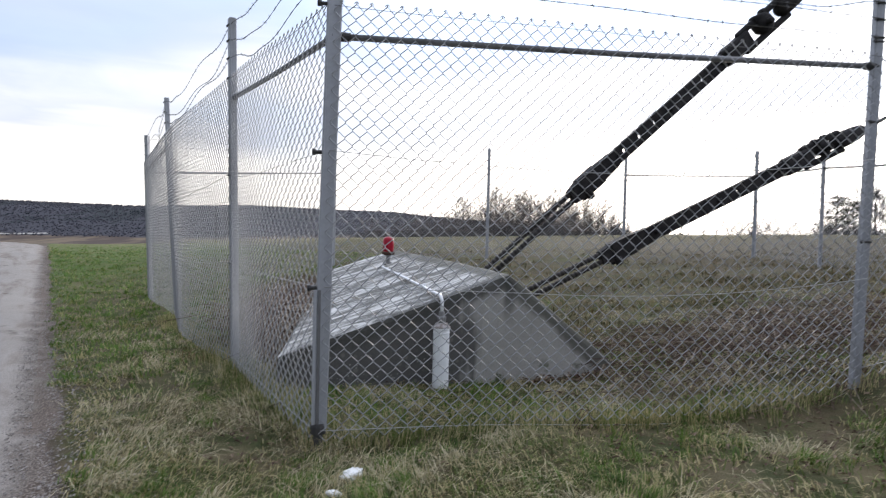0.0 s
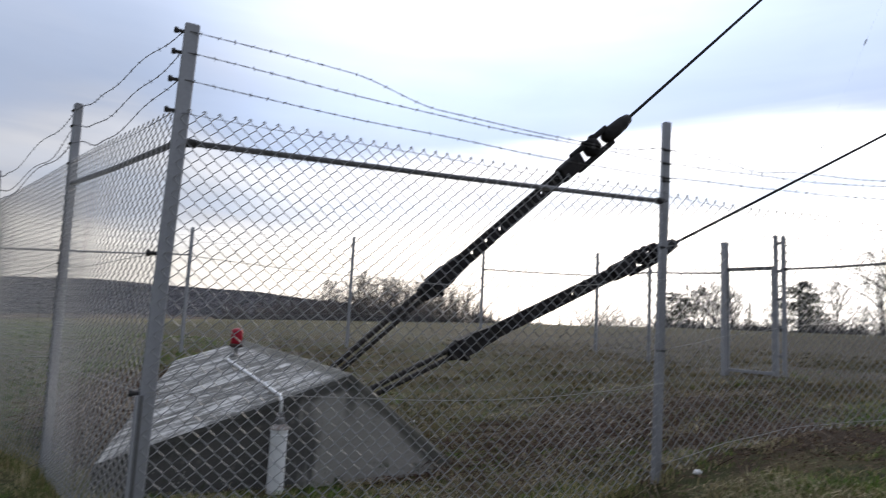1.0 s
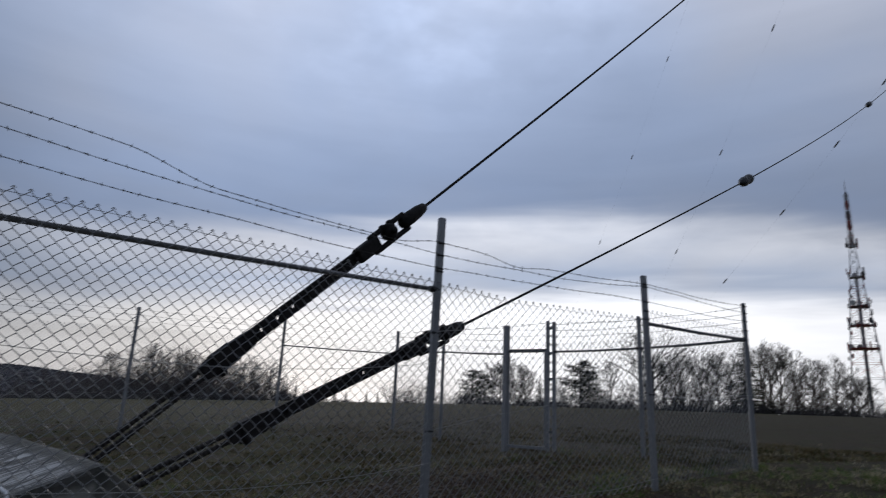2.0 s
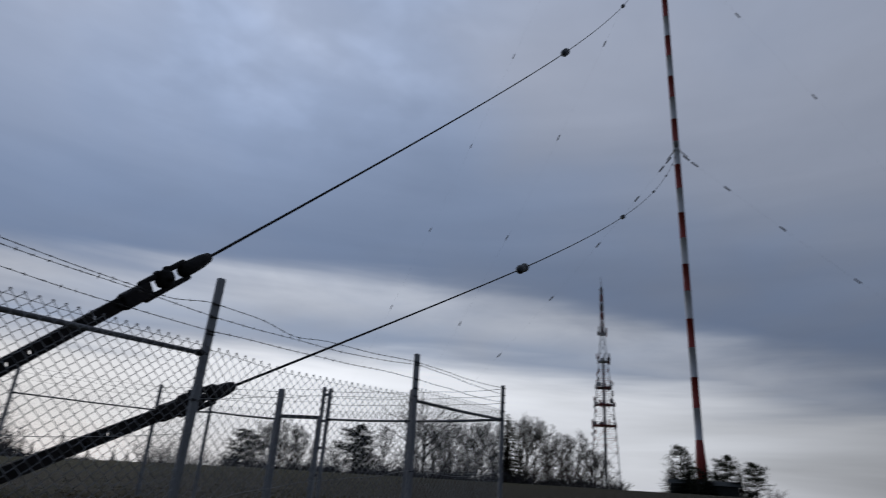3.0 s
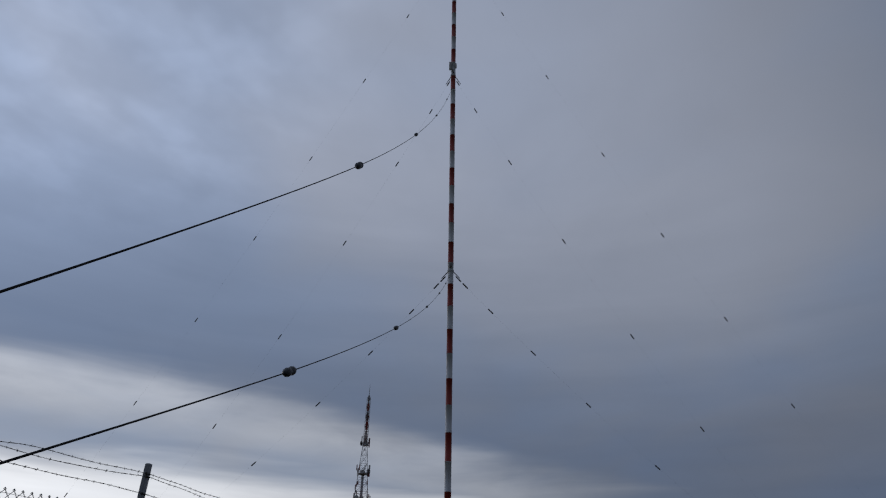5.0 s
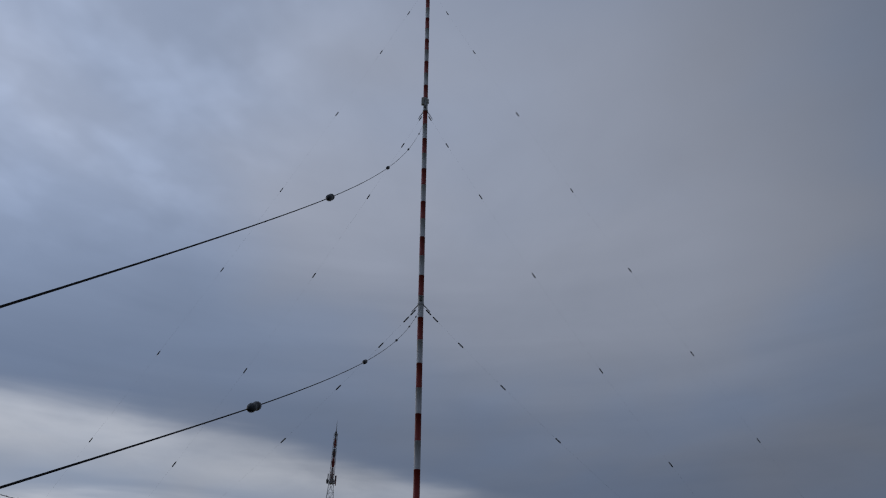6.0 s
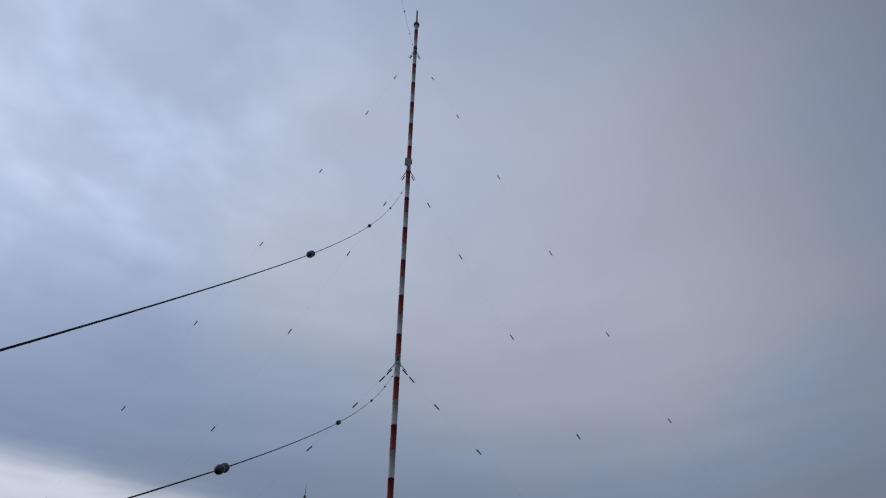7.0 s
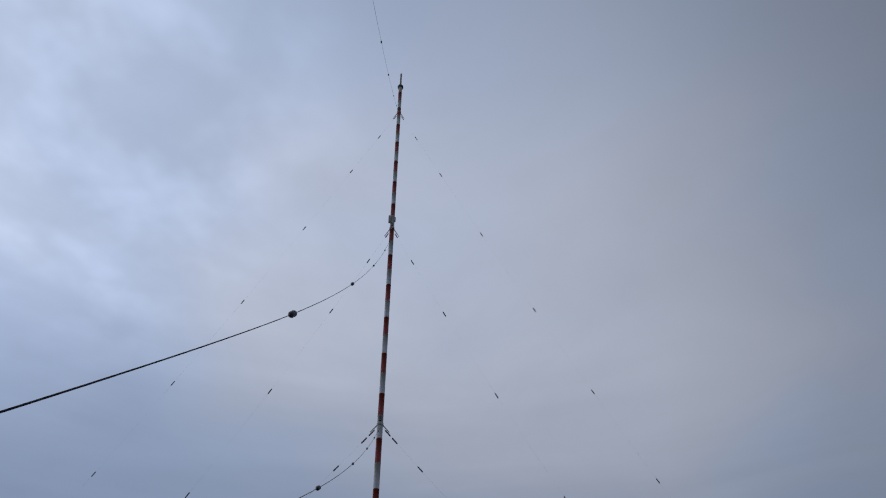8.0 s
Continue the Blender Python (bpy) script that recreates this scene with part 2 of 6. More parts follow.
    # floor of the far woods, its colour blued by distance haze like the crowns
    reach = m.math("SQRT", m.math("ADD", m.math("MULTIPLY", gx, gx), m.math("MULTIPLY", gy, gy)))
    evergreen = m.step(m.noise(1.0, 5, 0.65, m.stretch(m.world, 0.009, 0.004, 0.012)), 0.51, 0.56)
    woods = m.mix(evergreen, m.mix(m.step(m.noise(0.16, 6, 0.8), 0.3, 0.7), (0.03, 0.031, 0.04), (0.058, 0.057, 0.068)), m.mix(m.step(m.noise(0.2, 6, 0.8), 0.3, 0.7), (0.014, 0.019, 0.023), (0.03, 0.036, 0.04)))
    fields = m.mix(m.step(m.noise(1.0, 4, 0.6, m.stretch(m.world, 0.03, 0.008, 0.03)), 0.4, 0.6), (0.15, 0.112, 0.076), (0.065, 0.046, 0.038))
    wood_edge = m.step(m.math("ADD", reach, m.math("MULTIPLY", m.noise(0.012, 4, 0.6), 160.0)), 1105.0, 1140.0)
    c = m.mix(m.step(reach, 640.0, 740.0), c, m.mix(wood_edge, fields, woods))
    # bare gritty soil along the lane
    side = m.math("ADD", m.math("MULTIPLY", m.math("ADD", gx, 1.82), -0.807), m.math("MULTIPLY", m.math("SUBTRACT", gy, 3.75), -0.59))
    soil = m.step(m.math("ADD", side, m.math("MULTIPLY", m.noise(1.6, 5, 0.7), 0.45)), 0.12, 0.3)
    soil = m.math("MULTIPLY", m.math("MULTIPLY", soil, m.step(side, 3.6, 3.25)), m.step(reach, 55.0, 40.0))
    c = m.mix(soil, c, m.mix(blades, (0.045, 0.033, 0.026), (0.2, 0.155, 0.125)))
    m.colour(c)
    m.bump(m.math("ADD", m.math("MULTIPLY", fine, 0.7), blades), 0.9, 0.03)
    return m.m


def asphalt_material():
    m = Mat("worn_asphalt", 0.97, 0, 0.1)
    grit, wide, stone = m.noise(120, 3, 0.7), m.noise(0.7, 5, 0.6), m.cells(70)
    c = m.mix(wide, (0.218, 0.198, 0.177), (0.33, 0.302, 0.272))
    c = m.mix(m.step(grit, 0.45, 0.75), c, (0.41, 0.377, 0.343))
    c = m.mix(m.step(m.noise(1.8, 4, 0.6), 0.62, 0.75), c, (0.075, 0.062, 0.052))
    gx, gy = m.axis(m.world, 0), m.axis(m.world, 1)
    side = m.math("ADD", m.math("MULTIPLY", m.math("ADD", gx, 1.82), -0.807), m.math("MULTIPLY", m.math("SUBTRACT", gy, 3.75), -0.59))
    edge = m.step(m.math("ADD", side, m.math("MULTIPLY", m.noise(2.2, 5, 0.7), -0.6)), 0.1, -0.25)
    c = m.mix(edge, c, m.mix(m.step(stone, 0.2, 0.6), (0.25, 0.215, 0.185), (0.075, 0.058, 0.047)))
    # muddy tracks drawn out along the lane
    along = m.math("ADD", m.math("MULTIPLY", gx, -0.59), m.math("MULTIPLY", gy, 0.807))
    lie = m.nt.nodes.new("ShaderNodeCombineXYZ")
    m.link(m.math("MULTIPLY", side, 2.6), lie.inputs[0])
    m.link(m.math("MULTIPLY", along, 0.5), lie.inputs[1])
    rut = m.noise(1.0, 5, 0.65, lie.outputs[0], 0.4)
    c = m.mix(m.math("MULTIPLY", m.step(rut, 0.46, 0.66), 0.6), c, m.mix(grit, (0.11, 0.083, 0.066), (0.21, 0.168, 0.142)))
    m.colour(c).bump(m.math("ADD", grit, stone), 0.7, 0.008)
    return m.m


def concrete_material():
    m = Mat("weathered_concrete", 0.85, 0, 0.3)
    # object axes: x along the guys, y across the block, z up
    gx, gz = m.axis(m.co, 0), m.axis(m.co, 2)
    grain, cloud = m.noise(60, 4, 0.65), m.noise(2.2, 5, 0.6)
    base = m.mix(cloud, (0.25, 0.242, 0.222), (0.4, 0.388, 0.36))
    base = m.mix(m.math("MULTIPLY", m.step(grain, 0.5, 0.8), 0.5), base, (0.14, 0.135, 0.12))
    # water streaks and algae on the upright sides
    runs = m.noise(1.0, 5, 0.6, m.stretch(m.co, 7.0, 7.0, 0.5))
    lime = m.noise(1.0, 5, 0.65, m.stretch(m.co, 1.1, 3.6, 1.1), 1.8)
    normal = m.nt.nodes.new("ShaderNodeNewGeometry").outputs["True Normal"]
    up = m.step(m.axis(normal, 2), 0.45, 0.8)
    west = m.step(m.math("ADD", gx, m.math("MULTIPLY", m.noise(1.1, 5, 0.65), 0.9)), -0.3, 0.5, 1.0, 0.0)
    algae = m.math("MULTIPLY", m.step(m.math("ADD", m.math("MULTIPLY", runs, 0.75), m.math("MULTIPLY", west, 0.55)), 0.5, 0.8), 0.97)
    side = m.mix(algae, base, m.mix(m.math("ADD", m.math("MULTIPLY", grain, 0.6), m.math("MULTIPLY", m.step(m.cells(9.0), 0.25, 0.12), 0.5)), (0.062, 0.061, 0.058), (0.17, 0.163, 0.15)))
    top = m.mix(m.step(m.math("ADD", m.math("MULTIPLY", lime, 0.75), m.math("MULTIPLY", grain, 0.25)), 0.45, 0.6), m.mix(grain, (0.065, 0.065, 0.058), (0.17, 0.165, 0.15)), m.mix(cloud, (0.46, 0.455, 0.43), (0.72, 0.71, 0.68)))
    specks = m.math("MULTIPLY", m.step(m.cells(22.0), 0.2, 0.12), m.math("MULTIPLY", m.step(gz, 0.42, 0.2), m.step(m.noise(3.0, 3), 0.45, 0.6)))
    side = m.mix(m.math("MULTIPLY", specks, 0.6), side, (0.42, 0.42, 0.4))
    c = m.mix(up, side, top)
    # faces turned towards the mast are darker
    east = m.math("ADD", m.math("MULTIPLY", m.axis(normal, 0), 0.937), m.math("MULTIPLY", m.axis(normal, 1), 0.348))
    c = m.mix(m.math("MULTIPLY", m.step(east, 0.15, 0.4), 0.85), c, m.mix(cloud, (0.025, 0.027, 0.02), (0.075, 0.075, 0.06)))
    # mossy band down the sloping edge, a run-off streak below the apex
    rim = m.math("ADD", m.math("MULTIPLY", gx, 0.61), m.math("MULTIPLY", m.math("SUBTRACT", gz, 0.985), 0.792))
    rim = m.math("ADD", rim, m.math("MULTIPLY", m.math("SUBTRACT", m.noise(4, 4, 0.65), 0.5), 0.14))
    rim = m.math("ADD", rim, m.math("MULTIPLY", m.step(gz, 0.45, 0.0), 0.05))
    c = m.mix(m.math("MULTIPLY", m.step(rim, -0.17, -0.09), 0.8), c, m.mix(grain, (0.03, 0.032, 0.022), (0.11, 0.105, 0.085)))
    streak = m.math("ABSOLUTE", m.math("SUBTRACT", gx, m.math("MULTIPLY", m.math("SUBTRACT", m.noise(3, 3, 0.6), 0.5), 0.12)))
    streak = m.math("MULTIPLY", m.step(streak, 0.07, 0.015), m.step(gz, 0.45, 0.8))
    c = m.mix(m.math("MULTIPLY", m.math("SUBTRACT", 1.0, up), m.math("MULTIPLY", streak, 0.75)), c, (0.06, 0.06, 0.052))
    lip = m.math("SUBTRACT", m.math("ADD", m.math("MULTIPLY", gx, 0.334), 0.985), gz)      # darker band under the upper edge
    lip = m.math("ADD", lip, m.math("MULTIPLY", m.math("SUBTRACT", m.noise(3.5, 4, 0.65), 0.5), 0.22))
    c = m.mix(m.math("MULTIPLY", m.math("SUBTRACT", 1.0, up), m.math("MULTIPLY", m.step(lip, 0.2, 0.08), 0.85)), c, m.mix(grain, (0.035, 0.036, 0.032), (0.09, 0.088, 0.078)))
    moss = m.math("MULTIPLY", m.step(m.noise(5, 5, 0.7), 0.56, 0.66), m.step(gz, 0.25, 0.05))
    c = m.mix(moss, c, (0.06, 0.07, 0.03))
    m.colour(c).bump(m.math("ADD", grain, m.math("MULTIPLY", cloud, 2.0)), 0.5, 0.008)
    return m.m


def bladed(name, dark, light, dry, share, thin=0.0):
    m = Mat(name, 0.8, 0, 0.25)
    r = m.island()
    c = m.mix(m.math("ADD", m.math("MULTIPLY", m.step(m.noise(7, 3), 0.3, 0.7), 0.5), m.math("MULTIPLY", r, 0.5)), dark, light)
    c = m.mix(m.step(m.math("ADD", m.math("MULTIPLY", r, 0.6), m.math("MULTIPLY", m.noise(0.9, 4, 0.6), 0.8)), 1.0 - share - 0.06, 1.0 - share + 0.06), c, dry)
    m.colour(c)
    if thin:      # blades let part of the light through
        glow, both = m.nt.nodes.new("ShaderNodeBsdfTranslucent"), m.nt.nodes.new("ShaderNodeMixShader")
        m.link(c, glow.inputs[0])
        both.inputs[0].default_value = thin
        m.nt.links.new(m.b.outputs[0], both.inputs[1])
        m.nt.links.new(glow.outputs[0], both.inputs[2])
        m.nt.links.new(both.outputs[0], m.nt.nodes["Material Output"].inputs[0])
    return m.m


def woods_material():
    m = Mat("hazy_winter_woods", 0.95, 0, 0.1)
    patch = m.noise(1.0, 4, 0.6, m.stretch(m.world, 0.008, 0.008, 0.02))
    # distance haze is mixed into the crown colours: paler and bluer
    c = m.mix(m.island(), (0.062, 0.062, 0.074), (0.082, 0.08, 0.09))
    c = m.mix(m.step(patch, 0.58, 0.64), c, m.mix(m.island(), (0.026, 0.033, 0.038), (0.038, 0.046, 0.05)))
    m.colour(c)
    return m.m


def banded_paint(name, clean, grime):
    m = Mat(name, 0.5, 0, 0.4)
    runs = m.noise(1.0, 5, 0.6, m.stretch(m.world, 3.0, 3.0, 0.15))
    c = m.mix(m.step(runs, 0.45, 0.75), clean, grime)
    c = m.mix(m.math("MULTIPLY", m.each(), 0.25), c, grime)
    m.colour(c)
    return m.m


def galvanised(name, a, b, metal=0.55):
    m = Mat(name, 0.5, metal, 0.5)
    spangle, dirt = m.noise(45, 3, 0.6), m.noise(1.0, 5, 0.6, m.stretch(m.world, 6, 6, 0.8))
    c = m.mix(spangle, a, b)
    c = m.mix(m.math("MULTIPLY", m.step(dirt, 0.55, 0.75), 0.55), c, (0.12, 0.115, 0.1))
    m.colour(c).bump(spangle, 0.1, 0.002)
    m.rough(m.step(dirt, 0.3, 0.7, 0.42, 0.65))
    return m.m


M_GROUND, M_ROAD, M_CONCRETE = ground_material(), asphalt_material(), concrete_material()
M_GRAVEL = mottled("loose_gravel", (0.12, 0.1, 0.088), (0.42, 0.385, 0.35), 14, 0.9)
M_GRASS = bladed("grass_blades", (0.02, 0.04, 0.008), (0.24, 0.3, 0.085), (0.44, 0.37, 0.2), 0.27, 0.3)
M_STRAW = bladed("dry_grass_blades", (0.13, 0.11, 0.055), (0.36, 0.31, 0.17), (0.54, 0.47, 0.31), 0.34, 0.25)
M_DEAD = bladed("dead_stems", (0.045, 0.027, 0.02), (0.16, 0.098, 0.07), (0.34, 0.28, 0.22), 0.2)
M_FIELD = bladed("rank_grass_blades", (0.032, 0.041, 0.013), (0.114, 0.114, 0.032), (0.18, 0.134, 0.062), 0.36, 0.15)
M_LEAF = bladed("brown_leaf_litter", (0.05, 0.028, 0.02), (0.14, 0.08, 0.055), (0.24, 0.17, 0.12), 0.3)
M_LUSH = bladed("lush_grass_blades", (0.025, 0.065, 0.01), (0.165, 0.285, 0.05), (0.33, 0.3, 0.13), 0.12, 0.3)
M_POST = galvanised("galvanised_post", (0.28, 0.29, 0.312), (0.4, 0.41, 0.432), 0.25)
M_RAIL = galvanised("dull_rail", (0.13, 0.13, 0.135), (0.22, 0.22, 0.225))
M_WIRE = galvanised("galvanised_wire", (0.25, 0.257, 0.27), (0.43, 0.437, 0.445), 0.3)
M_TIE = galvanised("bright_tension_wire", (0.4, 0.4, 0.4), (0.58, 0.58, 0.57), 0.4)
M_BARB = galvanised("barbed_wire_steel", (0.1, 0.1, 0.105), (0.2, 0.2, 0.2), 0.5)
M_CLAMP = mottled("dark_clamp", (0.03, 0.03, 0.032), (0.08, 0.075, 0.07), 20, 0.6, 0.3)
M_TAR = mottled("tarred_steel", (0.008, 0.0075, 0.0075), (0.032, 0.028, 0.027), 9, 0.7, 0.0, bump=0.4, spec=0.15)
M_ROD = mottled("greasy_rod", (0.014, 0.012, 0.011), (0.045, 0.038, 0.034), 22, 0.55, 0.2, bump=0.4, spec=0.3)
M_RUST = mottled("rusty_steel", (0.05, 0.03, 0.025), (0.11, 0.06, 0.045), 14, 0.75, 0.2)
M_ROPE = mottled("greased_rope", (0.007, 0.007, 0.008), (0.018, 0.018, 0.019), 30, 0.7, 0.0, spec=0.15)
M_INSUL = mottled("dark_porcelain", (0.008, 0.01, 0.014), (0.022, 0.026, 0.034), 4, 0.5)
M_FARROPE = mottled("thin_steel_rope", (0.16, 0.17, 0.19), (0.24, 0.25, 0.27), 4, 0.5, 0.3)
M_FARINS = mottled("grey_insulator", (0.06, 0.063, 0.072), (0.11, 0.113, 0.122), 2, 0.4)
M_WHITE = mottled("white_pipe_paint", (0.74, 0.75, 0.76), (0.88, 0.89, 0.9), 5, 0.45)
M_GREYFIT = mottled("grey_fitting", (0.14, 0.14, 0.138), (0.27, 0.265, 0.26), 12, 0.6, 0.3)
M_CAP = mottled("rusty_grey_cap", (0.16, 0.11, 0.085), (0.5, 0.49, 0.48), 26, 0.7, 0.1)
M_MASTRED = banded_paint("mast_red_paint", (0.38, 0.04, 0.03), (0.22, 0.035, 0.028))
M_MASTWHITE = banded_paint("mast_white_paint", (0.72, 0.73, 0.75), (0.48, 0.49, 0.51))
M_TOWERSTEEL = mottled("tower_steel", (0.5, 0.5, 0.52), (0.68, 0.68, 0.7), 0.6, 0.6, 0.1)
M_TOWERDARK = mottled("tower_dark_steel", (0.11, 0.102, 0.102), (0.2, 0.185, 0.185), 0.6, 0.6)
M_TOWERRED = mottled("tower_faded_red", (0.26, 0.045, 0.04), (0.4, 0.085, 0.07), 0.6, 0.6)
M_BARK = mottled("grey_bark", (0.035, 0.03, 0.026), (0.1, 0.088, 0.075), 1.4, 0.9)
M_TWIG = mottled("bare_twigs", (0.045, 0.042, 0.043), (0.1, 0.092, 0.09), 0.5, 0.9)
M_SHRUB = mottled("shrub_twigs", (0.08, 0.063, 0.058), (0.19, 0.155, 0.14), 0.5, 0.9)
M_NEEDLE = bladed("conifer_needles", (0.008, 0.016, 0.008), (0.028, 0.045, 0.02), (0.05, 0.05, 0.025), 0.25)
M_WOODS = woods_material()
M_HUT = mottled("dark_green_cladding", (0.02, 0.026, 0.024), (0.04, 0.046, 0.042), 0.8, 0.7)
M_HOUSE = mottled("pale_plaster", (0.45, 0.45, 0.44), (0.62, 0.61, 0.59), 0.6, 0.8)
M_ROOFTILE = mottled("brown_roof", (0.06, 0.04, 0.035), (0.12, 0.08, 0.07), 0.6, 0.8)
M_TRACK = mottled("chalky_track", (0.2, 0.19, 0.17), (0.4, 0.38, 0.345), 0.1, 0.9)
M_PAPER = mottled("crumpled_tissue", (0.62, 0.62, 0.6), (0.82, 0.82, 0.8), 30, 0.9)


def red_lens_material():
    m = Mat("red_lamp_glass", 0.35, 0, 0.35)
    m.colour(m.mix(m.noise(30, 3), (0.3, 0.001, 0.014), (0.42, 0.002, 0.026)))
    m.b.inputs["Subsurface Weight"].default_value = 0.35
    m.b.inputs["Subsurface Radius"].default_value = (0.05, 0.004, 0.008)
    m.b.inputs["Coat Weight"].default_value = 0.08
    return m.m


M_REDLENS = red_lens_material()


# ---- mesh helpers ----
class Geo:
    """Collects vertices and faces of one mesh, in world metres."""

    def __init__(self):
        self.v, self.f = [], []

    def add(self, verts, faces):
        k = len(self.v)
        self.v.extend(tuple(p) for p in verts)
        self.f.extend(tuple(i + k for i in q) for q in faces)
        return self

    def box(self, m, sx, sy, sz, taper=1.0):
        """A box centred on m's origin, with its upper end scaled by taper."""
        pts = []
        for z, s in ((-0.5, 1.0), (0.5, taper)):
            for x, y in ((-0.5, -0.5), (0.5, -0.5), (0.5, 0.5), (-0.5, 0.5)):
                pts.append(m @ Vector((x * sx * s, y * sy * s, z * sz)))
        return self.add(pts, [(3, 2, 1, 0), (4, 5, 6, 7), (0, 1, 5, 4), (1, 2, 6, 5), (2, 3, 7, 6), (3, 0, 4, 7)])

    def bevel_box(self, m, sx, sy, sz, b):
        """A box with chamfered upright edges and ends."""
        pts = []
        for z, inset in ((-sz / 2, b), (-sz / 2 + b, 0), (sz / 2 - b, 0), (sz / 2, b)):
            hx, hy = sx / 2 - inset, sy / 2 - inset
            c = min(b, hx * 0.5, hy * 0.5)
            for x, y in ((-hx + c, -hy), (hx - c, -hy), (hx, -hy + c), (hx, hy - c), (hx - c, hy), (-hx + c, hy), (-hx, hy - c), (-hx, -hy + c)):
                pts.append(m @ Vector((x, y, z)))
        faces = [tuple(range(7, -1, -1)), tuple(range(24, 32))]
        for r in range(3):
            for i in range(8):
                j = (i + 1) % 8
                faces.append((r * 8 + i, r * 8 + j, r * 8 + 8 + j, r * 8 + 8 + i))
        return self.add(pts, faces)

    def tube(self, path, radius, sides=6, caps=True):
        """A round bar along a list of points; radius is a number or one for each point."""
        path = [Vector(p) for p in path]
        n = len(path)
        radii = radius if isinstance(radius, (list, tuple)) else [radius] * n
        pts, ref = [], None
        for i, p in enumerate(path):
            d = (path[min(i + 1, n - 1)] - path[max(i - 1, 0)]).normalized()
            if ref is None:
                ref = d.orthogonal().normalized()
            side = (ref - d * ref.dot(d))
            side = side.normalized() if side.length > 1e-6 else d.orthogonal().normalized()
            ref, other = side, d.cross(side)
            for k in range(sides):
                a = 2 * math.pi * k / sides
                pts.append(p + (side * math.cos(a) + other * math.sin(a)) * radii[i])
        faces = []
        for i in range(n - 1):
            for k in range(sides):
                j = (k + 1) % sides
                faces.append((i * sides + k, i * sides + j, (i + 1) * sides + j, (i + 1) * sides + k))
        if caps:
            faces += [tuple(range(sides - 1, -1, -1)), tuple(range((n - 1) * sides, n * sides))]
        return self.add(pts, faces)

    def lathe(self, m, profile, sides=16):
        """A turned body: (radius, height) pairs round m's z axis."""
        pts = []
        for r, z in profile:
            for k in range(sides):
                a = 2 * math.pi * k / sides
                pts.append(m @ Vector((r * math.cos(a), r * math.sin(a), z)))
        faces = []
        for i in range(len(profile) - 1):
            for k in range(sides):
                j = (k + 1) % sides
                faces.append((i * sides + k, i * sides + j, (i + 1) * sides + j, (i + 1) * sides + k))
        faces += [tuple(range(sides - 1, -1, -1)), tuple(range((len(profile) - 1) * sides, len(profile) * sides))]
        return self.add(pts, faces)


def mesh_of(name, geo, material, origin=(0, 0, 0), smooth=False):
    me = bpy.data.meshes.new(name)
    o = Vector(origin)
    me.from_pydata([(p[0] - o.x, p[1] - o.y, p[2] - o.z) for p in geo.v], [], geo.f)
    me.materials.append(material)
    if smooth:
        me.polygons.foreach_set("use_smooth", [True] * len(me.polygons))
    me.update()
    return me


def thing(name, place, label, category, group="", kind=""):
    ob = new(name)
    ob.location = place
    ob.empty_display_size = 0.1
    return tagged(ob, label, category, group, kind)


def part(name, geo, material, parent, label="", smooth=False):
    """One mesh under a thing or a part; geo is in world metres."""
    root = parent
    while root.parent:
        root = root.parent
    ob = new(name, mesh_of(name, geo, material, root.location, smooth))
    ob.parent = parent
    if label:
        tagged(ob, label)
    return ob


def solid(name, geo, material, label, category="", kind="", origin=(0, 0, 0), smooth=False, group=""):
    ob = new(name, mesh_of(name, geo, material, origin, smooth))
    ob.location = origin
    return tagged(ob, label, category, group, kind)


def axes(origin, xdir, up=(0, 0, 1)):
    """A matrix with its x axis along xdir and its z axis as near to up as can be."""
    x = Vector(xdir).normalized()
    y = Vector(up).cross(x).normalized()
    z = x.cross(y)
    m = Matrix((x, y, z)).transposed().to_4x4()
    m.translation = Vector(origin)
    return m


def upright(origin, direction):
    """A matrix with its z axis along direction."""
    q = Vector(direction).normalized().to_track_quat("Z", "Y").to_matrix().to_4x4()
    q.translation = Vector(origin)
    return q


# ---- ground ----
def sstep(lo, hi, v):
    t = np.clip((v - lo) / (hi - lo), 0, 1)
    return t * t * (3 - 2 * t)


def ground_z(x, y):
    """Height of the ground; to the right the slope lies closer in and rises sooner."""
    x, y = np.asarray(x, float), np.asarray(y, float)
    dx, dy = x - 0.5, y - 0.4
    r, az = np.hypot(dx, dy), np.degrees(np.arctan2(dx, dy))
    k = np.interp(az, [-180, 12, 27, 38, 45, 62, 110, 180], [1, 1, 0.88, 0.77, 0.74, 0.72, 1, 1])
    k = 1 - (1 - k) * sstep(2.2, 4.4, r) * (1 - sstep(24, 70, r))
    return 1.55 + (slope_z(0.5 + dx / k, 0.4 + dy / k) - 1.55) * k


